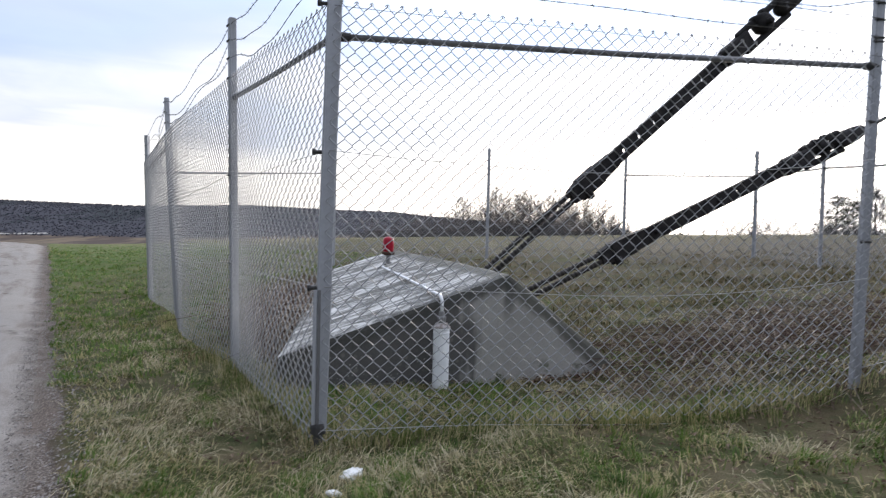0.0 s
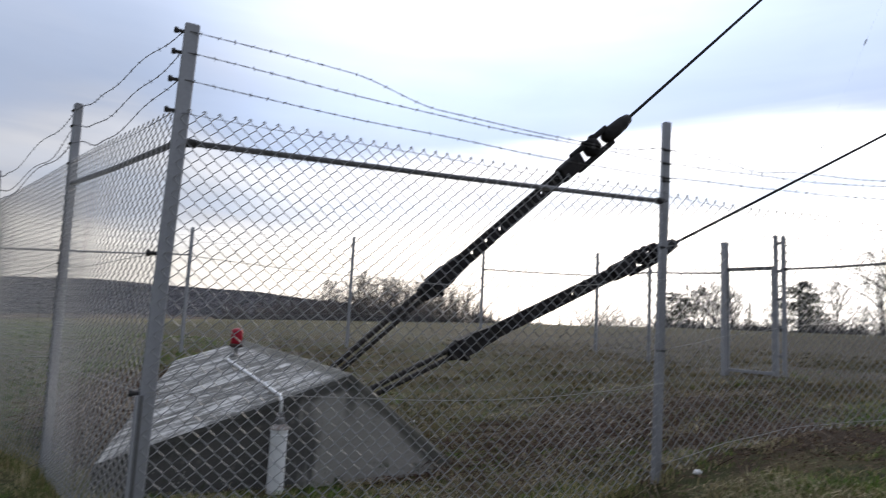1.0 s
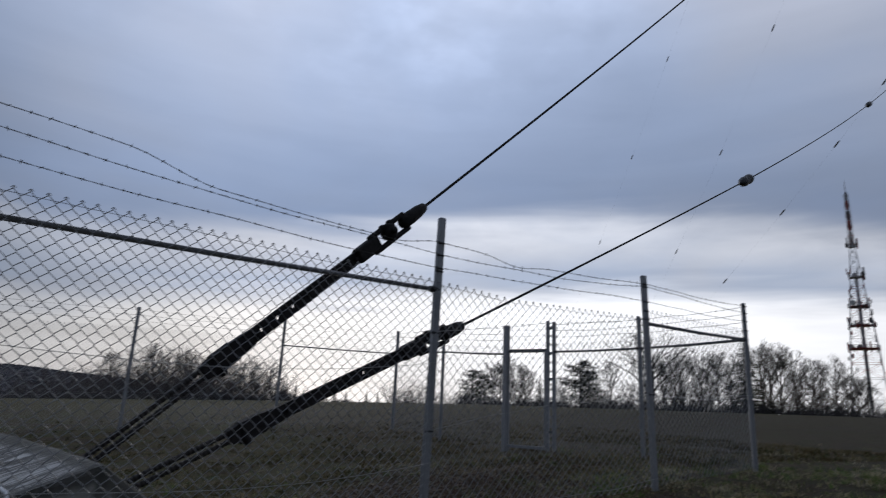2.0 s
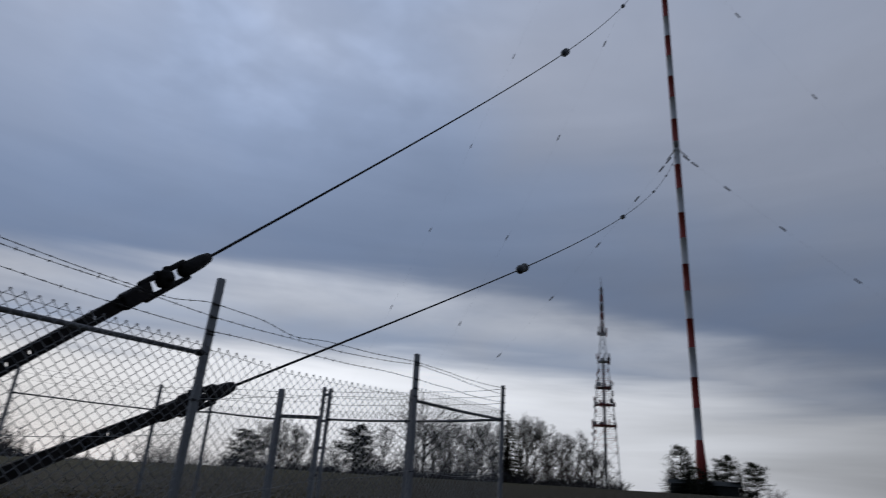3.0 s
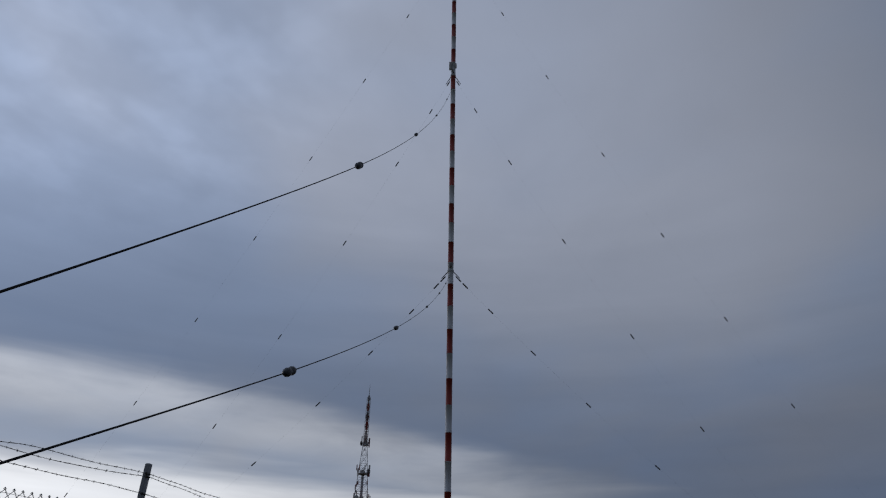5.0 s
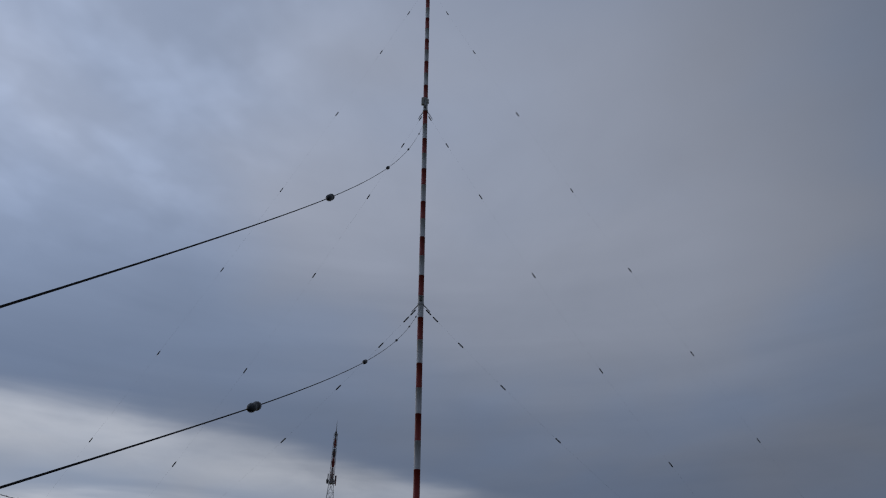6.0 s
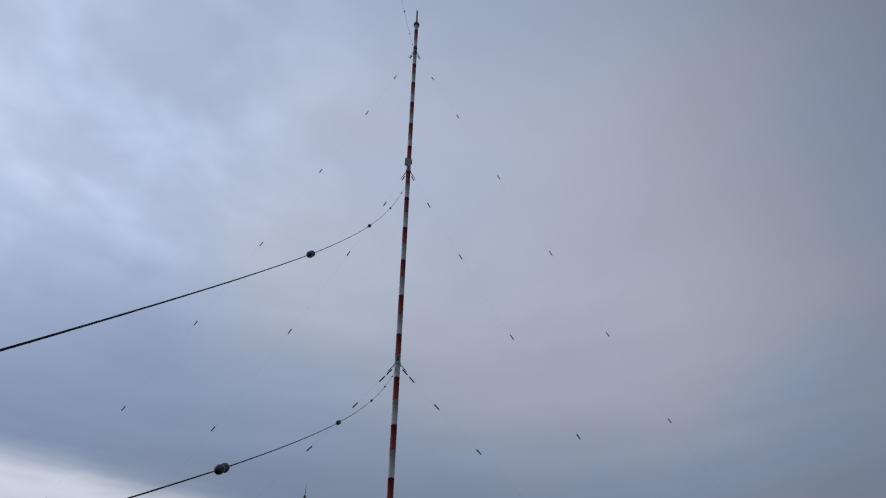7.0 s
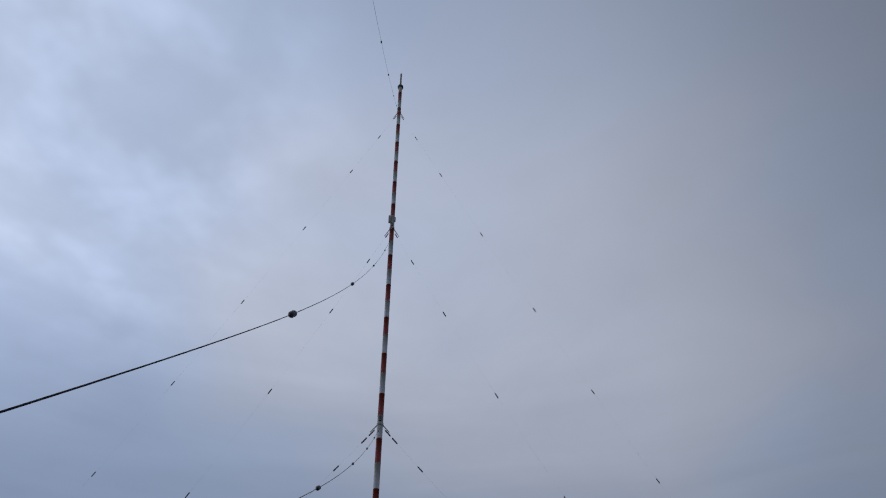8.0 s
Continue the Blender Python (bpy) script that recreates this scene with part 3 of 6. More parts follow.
def slope_z(x, y):
    """Height of the ground: a gentle slope here, a crest all round, a valley and a wooded ridge far off."""
    x, y = np.asarray(x, float), np.asarray(y, float)
    a, b = np.clip(x, -9, 13) / 10, np.clip(y, -4, 21) / 10
    near = (-0.0366 + 0.4072 * a + 0.1822 * b + 0.1079 * a * a + 0.3084 * a * b - 0.1084 * b * b
            - 0.0295 * a ** 3 - 0.1263 * a * a * b - 0.1792 * a * b * b + 0.0886 * b ** 3)
    r, az = np.hypot(x, y), np.degrees(np.arctan2(x, y))
    crest_el = np.interp(az, [-180, -70, -38, -30, -24, -2, 13, 29, 52, 70, 100, 180],
                         [-1.4, -1.6, -1.75, -1.75, -1.25, -0.45, 0.05, 0.45, 0.65, 0.75, 0.5, -1.4])
    crest_r = np.interp(az, [-180, -40, -30, -20, 0, 180], [45, 45, 45, 60, 78, 78])
    crest = 1.45 + crest_r * np.tan(np.radians(crest_el))
    z = near + (crest - near) * sstep(0.2, 1.0, r / crest_r)
    depth = np.interp(az, [-180, -110, -60, -10, 20, 180], [10, 10, 38, 34, 8, 8])
    rate = np.interp(az, [-180, -110, -70, -25, 0, 180], [0.02, 0.02, 0.06, 0.06, 0.02, 0.02])
    z = z - depth * (1 - np.exp(-np.maximum(r - crest_r, 0) * rate / depth))
    ridge_el = np.interp(az, [-120, -70, -39, -30, -21, -13, -8, -5, 3, 15], [-1.5, 1.3, 1.45, 1.4, 1.75, 1.5, 1.4, 1.1, 0.6, -1.0])
    ridge = 1.45 + 1600 * np.tan(np.radians(ridge_el))
    z = z + np.maximum(ridge - (crest - depth), 0) * sstep(850, 1600, r) * (az < 16) * (az > -120)
    bumps = (np.sin(1.7 * x + 0.6 * y) * np.sin(1.3 * y - 0.4 * x) * 0.022 + np.sin(4.1 * x + 1.3) * np.sin(3.7 * y + 0.8 * x) * 0.012)
    hollow = -0.1 * np.exp(-((x - 1.3) ** 2 + (y - 6.5) ** 2) / 1.6)
    hollow = hollow - 0.19 * np.exp(-((x - 3.1) ** 2 + (y - 5.1) ** 2) / 1.8)
    hollow = hollow - 0.07 * np.exp(-((x + 0.7) ** 2 + (y - 4.6) ** 2) / 0.35)
    return z + hollow + bumps * sstep(60, 25, r)


def gz(x, y):
    return float(ground_z(x, y))


def build_ground():
    radii = [0.0] + list(np.geomspace(0.35, 4600, 190))
    count = 400
    ang = np.linspace(0, 2 * math.pi, count, endpoint=False)
    verts, faces = [(0.0, 0.0, gz(0, 0))], []
    for r in radii[1:]:
        xs, ys = r * np.sin(ang), r * np.cos(ang)
        verts += list(zip(xs, ys, ground_z(xs, ys)))
    for k in range(count):
        faces.append((0, 1 + (k + 1) % count, 1 + k))
    for i in range(len(radii) - 2):
        for k in range(count):
            j = (k + 1) % count
            p, q = 1 + i * count, 1 + (i + 1) * count
            faces.append((p + k, p + j, q + j, q + k))
    me = bpy.data.meshes.new("ground")
    me.from_pydata(verts, [], faces)
    me.materials.append(M_GROUND)
    me.polygons.foreach_set("use_smooth", [True] * len(me.polygons))
    tagged(new("ground", me), "rough winter meadow of green and straw-coloured grass on a gentle slope", "meadow", kind="structure")


build_ground()

# lane: its right edge runs from the camera's feet away to the left
LANE_A, LANE_D = Vector((-1.82, 3.75)), Vector((-0.590, 0.807)).normalized()
LANE_N = Vector((-LANE_D.y, LANE_D.x))     # towards the far side of the lane
if LANE_N.x > 0:
    LANE_N = -LANE_N


def lane_offset(x, y):
    """Metres from the lane's near edge, positive on the lane."""
    return (x - LANE_A.x) * LANE_N.x + (y - LANE_A.y) * LANE_N.y


def build_lane():
    g = Geo()
    across, rows = 16, []
    rng = random.Random(4)
    for i, s in enumerate(np.linspace(-24, 50, 190)):
        row = []
        for k in range(across + 1):
            w = k / across * 3.1
            if k == 0:
                w += 0.05 * math.sin(s * 1.9) * math.sin(s * 0.7) + rng.uniform(-0.04, 0.04)
            p = LANE_A + LANE_D * float(s) + LANE_N * (w + 0.02 * max(0.0, float(s) - 33.0) ** 2)
            lift = (0.004, 0.015, 0.03, 0.04)[min(k, across - k, 3)]
            row.append((p.x, p.y, gz(p.x, p.y) + lift + 0.03 * math.sin(math.pi * k / across)))
        rows.append(row)
    n = across + 1
    for row in rows:
        g.v += row
    for i in range(len(rows) - 1):
        for k in range(across):
            g.f.append((i * n + k, (i + 1) * n + k, (i + 1) * n + k + 1, i * n + k + 1))
    solid("road", g, M_ROAD, "narrow worn grey asphalt lane with a crumbling edge", "road", "structure", smooth=True)
    # gravel along the broken edge
    g = Geo()
    for i in range(7500):
        s = rng.uniform(-2.5, 18) if i % 3 else rng.uniform(-2.5, 6)
        p = LANE_A + LANE_D * s + LANE_N * rng.gauss(0.1, 0.22)
        r = rng.uniform(0.004, 0.012)
        base = Vector((p.x, p.y, gz(p.x, p.y) + 0.012 + (0.02 if lane_offset(p.x, p.y) > 0.15 else 0)))
        pts = [base + Vector((rng.uniform(0.6, 1.3) * r * a, rng.uniform(0.6, 1.3) * r * b, rng.uniform(0.4, 0.9) * r * c))
               for a, b, c in ((1, 0, 0), (0, 1, 0), (-1, 0, 0), (0, -1, 0), (0, 0, 1), (0, 0, -1))]
        g.add(pts, [(0, 1, 4), (1, 2, 4), (2, 3, 4), (3, 0, 4), (1, 0, 5), (2, 1, 5), (3, 2, 5), (0, 3, 5)])
    solid("gravel", g, M_GRAVEL, "loose grey gravel along the broken edge of the lane", "gravel", "stuff")


build_lane()

# ---- the fence round the anchor ----
# post: place and height of its top
POSTS = [
    ("a", -0.65, 4.615, 3.365, 0.092), ("b", 3.11, 5.375, 3.315, 0.068), ("c", 5.98, 5.74, 3.19, 0.068), ("d", 8.41, 6.32, 3.20, 0.070),
    ("e", 8.54, 8.56, 3.27, 0.066), ("g2", 8.04, 10.38, 3.31, 0.070), ("g1", 8.00, 10.53, 3.34, 0.070), ("h", 7.54, 11.35, 3.28, 0.120),
    ("i", 7.63, 14.53, 3.57, 0.075), ("j", 7.95, 18.53, 3.83, 0.085), ("k", 4.65, 19.85, 3.98, 0.085), ("l", 0.5, 19.5, 3.92, 0.085),
    ("m", -3.9, 18.2, 3.72, 0.085), ("n", -6.71, 13.29, 3.22, 0.095), ("o", -4.66, 10.23, 3.36, 0.085), ("p", -2.13, 6.65, 3.38, 0.085)]
POST = {p[0]: p for p in POSTS}
RAIL, MESH_TOP = 0.77, 0.58          # below a post's top
SHORT = {"a": 1.03, "b": 0.91, "c": 0.74, "d": 0.68, "e": 0.73, "g2": 0.77, "g1": 0.77, "h": 0.77, "i": 0.84, "j": 0.92}   # closer spacing of rail and strands
HUNG = {"": (0.07, 0.22, 0.39), "a": (0.06, 0.2, 0.38), "b": (0.28, 0.41, 0.55), "c": (0.15, 0.19, 0.43)}
LEAN = {"p": (0.055, -0.03), "o": (0.2, -0.03), "n": (0.12, 0.0), "a": (-0.05, 0.01), "b": (-0.06, 0.01), "c": (0.06, 0.0)}   # sideways shift of foot and top
CENTRE = Vector((2.5, 12.0))         # inside the fence

fence = thing("chain_link_fence", (2.5, 12.0, gz(2.5, 12)), "tall galvanised chain-link fence with barbed wire strands on top", "fence")


def outward(a, b):
    """Unit vector out of the enclosure for the bay between two posts."""
    d = Vector((b[1] - a[1], b[2] - a[2])).normalized()
    n = Vector((-d.y, d.x))
    mid = Vector(((a[1] + b[1]) / 2, (a[2] + b[2]) / 2))
    return n if n.dot(mid - CENTRE) > 0 else -n


def build_posts():
    for i, (key, x, y, top, w) in enumerate(POSTS):
        a, b = POSTS[i - 1], POSTS[(i + 1) % len(POSTS)]
        face = Vector((b[1] - a[1], b[2] - a[2], 0)) if key not in "a" else Vector((0.95, 0.32, 0))
        base = gz(x, y) - 0.12 if key != "a" else gz(x, y) + 0.13
        m = axes((x, y, (base + top) / 2), face)
        g = Geo().bevel_box(m, w, w * 0.8, top - base, 0.007)
        foot, tip = LEAN.get(key, (0.0, 0.0))
        g.v = [(v[0] + foot + (tip - foot) * (v[2] - base) / (top - base), v[1], v[2]) for v in g.v]
        post = part("post", g, M_POST, fence)
        # clamps that hold the strands and wires
        out = outward(a, POST[key]) if (a[1] - x) ** 2 + (a[2] - y) ** 2 > 0.2 else outward(POST[key], b)
        left = Vector((a[1] - x, a[2] - y)).normalized() if key != "a" else Vector((-0.95, -0.32))
        k_short = SHORT.get(key, 1.0)
        heights = [top - q * k_short for q in HUNG.get(key, HUNG[""])] + [top - MESH_TOP * k_short]
        if key in "abcop":
            heights += [gz(x, y) + 1.9, gz(x, y) + 1.04]
        for h in heights:
            c = Geo()
            p = Vector((x + foot + (tip - foot) * (h - base) / (top - base), y, h)) + Vector((out.x, out.y, 0)) * (w * 0.42)
            s = 1.0 if key == "a" else 0.62
            q = p + Vector((left.x, left.y, 0)) * 0.058 * s
            c.tube([q, p + Vector((-left.x, -left.y, 0)) * 0.05 * s], 0.013 * s, 8)
            c.lathe(upright(q, q - p), [(0.018 * s, -0.014), (0.023 * s, 0), (0.018 * s, 0.012)], 8)
            part("clamp", c, M_CLAMP, post)
        if key == "a":
            f = Geo().lathe(Matrix.Translation((x + foot - 0.005, y - 0.005, gz(x, y))), [(0.05, -0.1), (0.046, 0.01), (0.032, 0.03), (0.03, 0.1), (0.05, 0.105), (0.052, 0.15), (0.046, 0.17)], 12)
            side, front = Vector((-0.948, -0.319, 0)), Vector((0.319, -0.948, 0))
            # stretcher bar, and a dull strip standing in for the shaded gap beside it
            for off, out_by, wide, mat, label in ((0.024, 0.001, 0.02, M_RAIL, "dull dark strip standing in for the shaded gap beside the post"), (0.052, 0.006, 0.02, M_POST, "flat galvanised stretcher bar")):
                low, high = gz(x, y) + 0.17, gz(x, y) + 1.03
                q = Vector((x + foot * 0.85 + tip * 0.15, y, (low + high) / 2)) + side * off + front * (w * 0.4 + out_by)
                part("stretcher_bar" if off > 0.03 else "gap_shade_strip", Geo().bevel_box(axes(q, -side), wide, 0.008, high - low, 0.002), mat, post, label)
            part("ground_sleeve", f, M_CLAMP, post, "dark steel ground sleeve")


build_posts()

BAYS = [("a", "b"), ("b", "c"), ("c", "d"), ("d", "e"), ("e", "g2"), ("h", "i"), ("i", "j"), ("j", "k"), ("k", "l"), ("l", "m"), ("m", "n"), ("n", "o"), ("o", "p"), ("p", "a")]
RAILED = {("a", "b"), ("c", "d"), ("d", "e"), ("e", "g2"), ("h", "i"), ("i", "j"), ("j", "k"), ("m", "n"), ("n", "o"), ("p", "a")}
SLACK = {("n", "o"): 0.10, ("o", "p"): 0.16, ("p", "a"): 0.05, ("a", "b"): 0.03}


def build_bay(ka, kb):
    a, b = POST[ka], POST[kb]
    rng = random.Random(ka + kb)
    d = Vector((b[1] - a[1], b[2] - a[2]))
    length, out = d.length, outward(a, b)
    near = ka in "abop" or kb in "aop"

    def at(s, off=0.0):
        x, y = a[1] + d.x * s, a[2] + d.y * s
        return x + out.x * off, y + out.y * off

    def top_z(s):
        return a[3] + (b[3] - a[3]) * s

    short = (SHORT.get(ka, 1.0), SHORT.get(kb, 1.0))

    def drop(s):
        return short[0] + (short[1] - short[0]) * s

    def foot(s):
        return LEAN.get(ka, (0, 0))[0] * (1 - s) + LEAN.get(kb, (0, 0))[0] * s

    # rail with end clips
    if (ka, kb) in RAILED:
        g = Geo()
        p0, p1 = at(0.012), at(0.988)
        z0, z1 = top_z(0) - RAIL * drop(0), top_z(1) - RAIL * drop(1)
        g.tube([(*p0, z0), (*at(0.5), (z0 + z1) / 2 - 0.01), (*p1, z1)], 0.021, 10)
        rail = part("top_rail", g, M_RAIL, fence, smooth=True)
        for (x, y), z in ((p0, z0), (p1, z1)):
            c = Geo().lathe(upright((x, y, z), (d.x, d.y, z1 - z0)), [(0.027, -0.05), (0.03, -0.02), (0.03, 0.03), (0.026, 0.06)], 10)
            part("rail_clip", c, M_CLAMP, rail)
    # woven wire: every wire zigzags upwards and hooks into its neighbours
    g = Geo()
    pitch, rise = 0.0468, 0.094
    wires = int(round(length / pitch))
    slack = SLACK.get((ka, kb), 0.02)
    lean = rng.uniform(-1, 1)
    r_wire = 0.0036 if near else 0.0026
    hooked = (ka, kb) in (("a", "b"), ("p", "a"))
    steps = int((top_z(0.5) - MESH_TOP * drop(0.5) - gz(*at(0.5)) - 0.06) / (rise / 2))
    for i in range(wires):
        s_mid = (i + 0.5) / wires
        x, y = at(s_mid)
        z_low, z_high = gz(x, y) + 0.06, top_z(s_mid) - MESH_TOP * drop(s_mid) - 0.105 * ((s_mid if kb == "b" else 0) + (1 - s_mid if ka == "b" else 0))
        if ka == "b":
            z_high -= 0.015 + 0.075 * float(sstep(0.0, 0.35, s_mid))
        path = []
        for k in range(steps + 1):
            h = k / steps
            s = s_mid + ((-1) ** (k + i)) * 0.5 / wires
            wob = slack * math.sin(math.pi * min(max(s, 0), 1)) * (0.55 + 0.45 * math.sin(2.2 * h + 3.1 * s + lean)) * (1.15 - 0.8 * h)
            q = at(s, 0.05 + wob + (0.003 if (k + i) % 2 else -0.003))
            sway = 0.003 * math.sin(9 * h + i * 0.7)
            p = Vector((q[0] + foot(s) * (1 - h) + d.x / length * sway, q[1] + d.y / length * sway, z_low + (z_high - z_low) * h))
            if hooked and 0 < k < steps:      # the wire runs level and steps in or out where it hooks into its neighbour
                turn_in = 0.0045 if (k + i) % 2 else -0.0045
                path.append(p + Vector((-out.x * turn_in, -out.y * turn_in, -0.005)))
                path.append(p + Vector((out.x * turn_in, out.y * turn_in, 0.005)))
            else:
                path.append(p)
        g.tube(path, r_wire, 4 if near and not hooked else 3, False)
        q = path[-1]
        if (steps + i) % 2:
            continue
        for lean_to in (-0.014, 0.014):      # two cut ends bent over each other
            v = Vector((d.x, d.y, 0)) / length * lean_to
            q = Vector(q)
            g.tube([q, q + v * 0.2 + Vector((0, 0, 0.017)), q + v + Vector((0, 0, 0.004))], [0.0046, 0.0046, 0.0036], 3)
    part("mesh_panel", g, M_WIRE, fence, "sagging woven diamond wire mesh", smooth=near)
    # thin wire threaded along the upper edge
    if ka in "abcp":
        g = Geo()
        path = []
        for k in range(25):
            s = k / 24
            x, y = at(s, 0.055)
            edge = top_z(s) - MESH_TOP * drop(s) - 0.105 * ((s if kb == "b" else 0) + (1 - s if ka == "b" else 0)) - (0.015 + 0.075 * float(sstep(0.0, 0.35, s)) if ka == "b" else 0.0)
            path.append((x, y, edge - 0.012 - 0.022 * math.sin(math.pi * s) - 0.008 * math.sin(9 * s + 1)))
        g.tube(path, 0.0022, 4)
        part("selvage_wire", g, M_BARB, fence, smooth=True)
    # tension wires through the mesh
    level = 0.28 if (ka, kb) == ("a", "b") else 1.0
    za = gz(*at(0))
    for h, sag in ((0.13, 0.02), (1.04, 0.05), (1.9, 0.09)) if near else ((1.0, 0.03),):
        g = Geo()
        path = []
        for k in range(25):
            s = k / 24
            x, y = at(s, 0.05 + slack * 0.4 * math.sin(math.pi * s))
            path.append((x + foot(s) * (1 - h / 2.7), y, za + (gz(*at(s)) - za) * level + h - sag * 4 * s * (1 - s) + 0.012 * math.sin(7 * s + h)))
        g.tube(path, 0.0018 if not near else 0.0024 if h < 0.5 else 0.0026, 5)
        part("tension_wire", g, M_TIE, fence, smooth=True)
    # barbed strands
    wavy = {("p", "a"): 0.15, ("o", "p"): 0.28, ("n", "o"): 0.3, ("a", "b"): 0.03, ("b", "c"): 0.03}.get((ka, kb), 0.025)
    for j in range(3):
        ph, sag = rng.uniform(0, 6), rng.uniform(0.3, 1.0) * wavy
        da, db = [q * short[0] for q in HUNG.get(ka, HUNG[""])], [q * short[1] for q in HUNG.get(kb, HUNG[""])]
        if ka in "ab":
            sag += (0.0, 0.01, 0.03)[j]
        join = (ka, kb) == ("a", "b") and j == 0
        if (ka, kb) == ("b", "c"):
            sag = (0.045, 0.05, 0.0)[j]

        def strand(s):
            env = math.sin(math.pi * s)
            x, y = at(s, 0.045 + wavy * 0.25 * env * math.sin(5 * s + ph))
            h = da[j] + (db[j] - da[j]) * s
            if join:      # the uppermost strand has come down on the next one
                low = da[1] + (db[1] - da[1]) * s - 0.02
                h += (low - h) * float(sstep(0.28, 0.46, s) * (1 - sstep(0.86, 1.0, s)))
            elif ka == "b" and j == 0:
                h += 0.06 * math.exp(-((s - 0.31) / 0.1) ** 2)
            z = top_z(s) - h - sag * env - wavy * 0.35 * env * math.sin(6.5 * s + ph) - wavy * 0.12 * env * math.sin(17 * s + 2 * ph)
            return Vector((x, y, z))
        n = max(24, int(length / 0.06))
        g = Geo()
        for twist in (0, math.pi):
            path = []
            for k in range(n + 1):
                p = strand(k / n)
                p.z += 0.002 * math.sin(k * 1.9 + twist)
                path.append(p)
            g.tube(path, 0.0026, 3, False)
        barbs = int(length / 0.115)
        for k in range(barbs):
            p = strand((k + 0.5 + rng.uniform(-0.1, 0.1)) / barbs)
            for t in range(2):
                v = Vector((rng.uniform(-1, 1), rng.uniform(-1, 1), rng.uniform(-1, 1))).normalized() * 0.017
                g.tube([p - v, p + v], [0.0018, 0.0018], 3, False)
            v = d.normalized() * 0.008
            g.tube([(p.x - v.x, p.y - v.y, p.z), (p.x + v.x, p.y + v.y, p.z)], 0.0042, 5)
        part("barbed_wire", g, M_BARB, fence)


for ka, kb in BAYS:
    build_bay(ka, kb)


def build_gate():
    a, b = POST["g1"], POST["h"]
    d = Vector((b[1] - a[1], b[2] - a[2]))
    x0, y0 = a[1], a[2]
    gate = thing("gate", (x0, y0, gz(x0, y0)), "closed galvanised mesh gate between two fence posts", "gate")
    zt = a[3] - RAIL * SHORT["g1"]
    low = gz((a[1] + b[1]) / 2, (a[2] + b[2]) / 2) + 0.08

    def at(s):
        return x0 + d.x * s, y0 + d.y * s
    for name, s0, s1, z0, z1, w in (("top_bar", 0.03, 0.96, zt, zt, 0.07), ("bottom_bar", 0.03, 0.96, low, low, 0.06)):
        m = axes((*at((s0 + s1) / 2), (z0 + z1) / 2), (d.x, d.y, 0))
        part(name, Geo().bevel_box(m, d.length * (s1 - s0), 0.04, w, 0.006), M_RAIL if name == "top_bar" else M_POST, gate)
    for s in (0.06, 0.93):
        m = axes((*at(s), (zt + low) / 2), (d.x, d.y, 0))
        part("stile", Geo().bevel_box(m, 0.045, 0.04, zt - low - 0.07, 0.006), M_POST, gate)
    g = Geo()
    wires = int(d.length * 0.85 / 0.05)
    for i in range(wires):
        steps = int((zt - low - 0.1) / 0.05)
        g.tube([(*at(0.08 + (i + 0.5 + (0.5 if (k + i) % 2 else -0.5)) / wires * 0.83), low + 0.05 + k * 0.05) for k in range(steps)], 0.002, 3, False)
    part("mesh_infill", g, M_WIRE, gate)
    for j in range(3):
        g = Geo().tube([(*at(0.05), a[3] - 0.05 - 0.12 * j), (*at(0.5), a[3] - 0.062 - 0.12 * j), (*at(0.93), a[3] - 0.05 - 0.12 * j)], 0.003, 4)
        part("barbed_wire", g, M_BARB, gate)
    p = POST["g2"]
    for j in range(5):
        z = 0.35 + 0.5 * j + gz(p[1], p[2])
        m = axes(((p[1] + a[1]) / 2, (p[2] + a[2]) / 2, z), (p[1] - a[1], p[2] - a[2], 0))
        part("spacer", Geo().bevel_box(m, 0.1, 0.03, 0.05, 0.004), M_RAIL, gate)


build_gate()

# ---- concrete anchor block ----
MAST = Vector((146.2, 60.5))
BLOCK_A = Vector((0.583, 6.38))                      # top corner on the camera's side
GUY_U = (MAST - BLOCK_A).normalized()                # level direction to the mast
GUY_V = Vector((-GUY_U.y, GUY_U.x))                  # across the block, away from the lane
BLOCK_W = 4.9


def block_at(s, w, z):
    p = BLOCK_A + GUY_U * s + GUY_V * w
    return Vector((p.x, p.y, z))


def ridge_lift(w):
    """The top rises a little behind its worn near edge."""
    return 0.045 * w / BLOCK_W + 0.015 * float(sstep(0.0, 1.2, w))


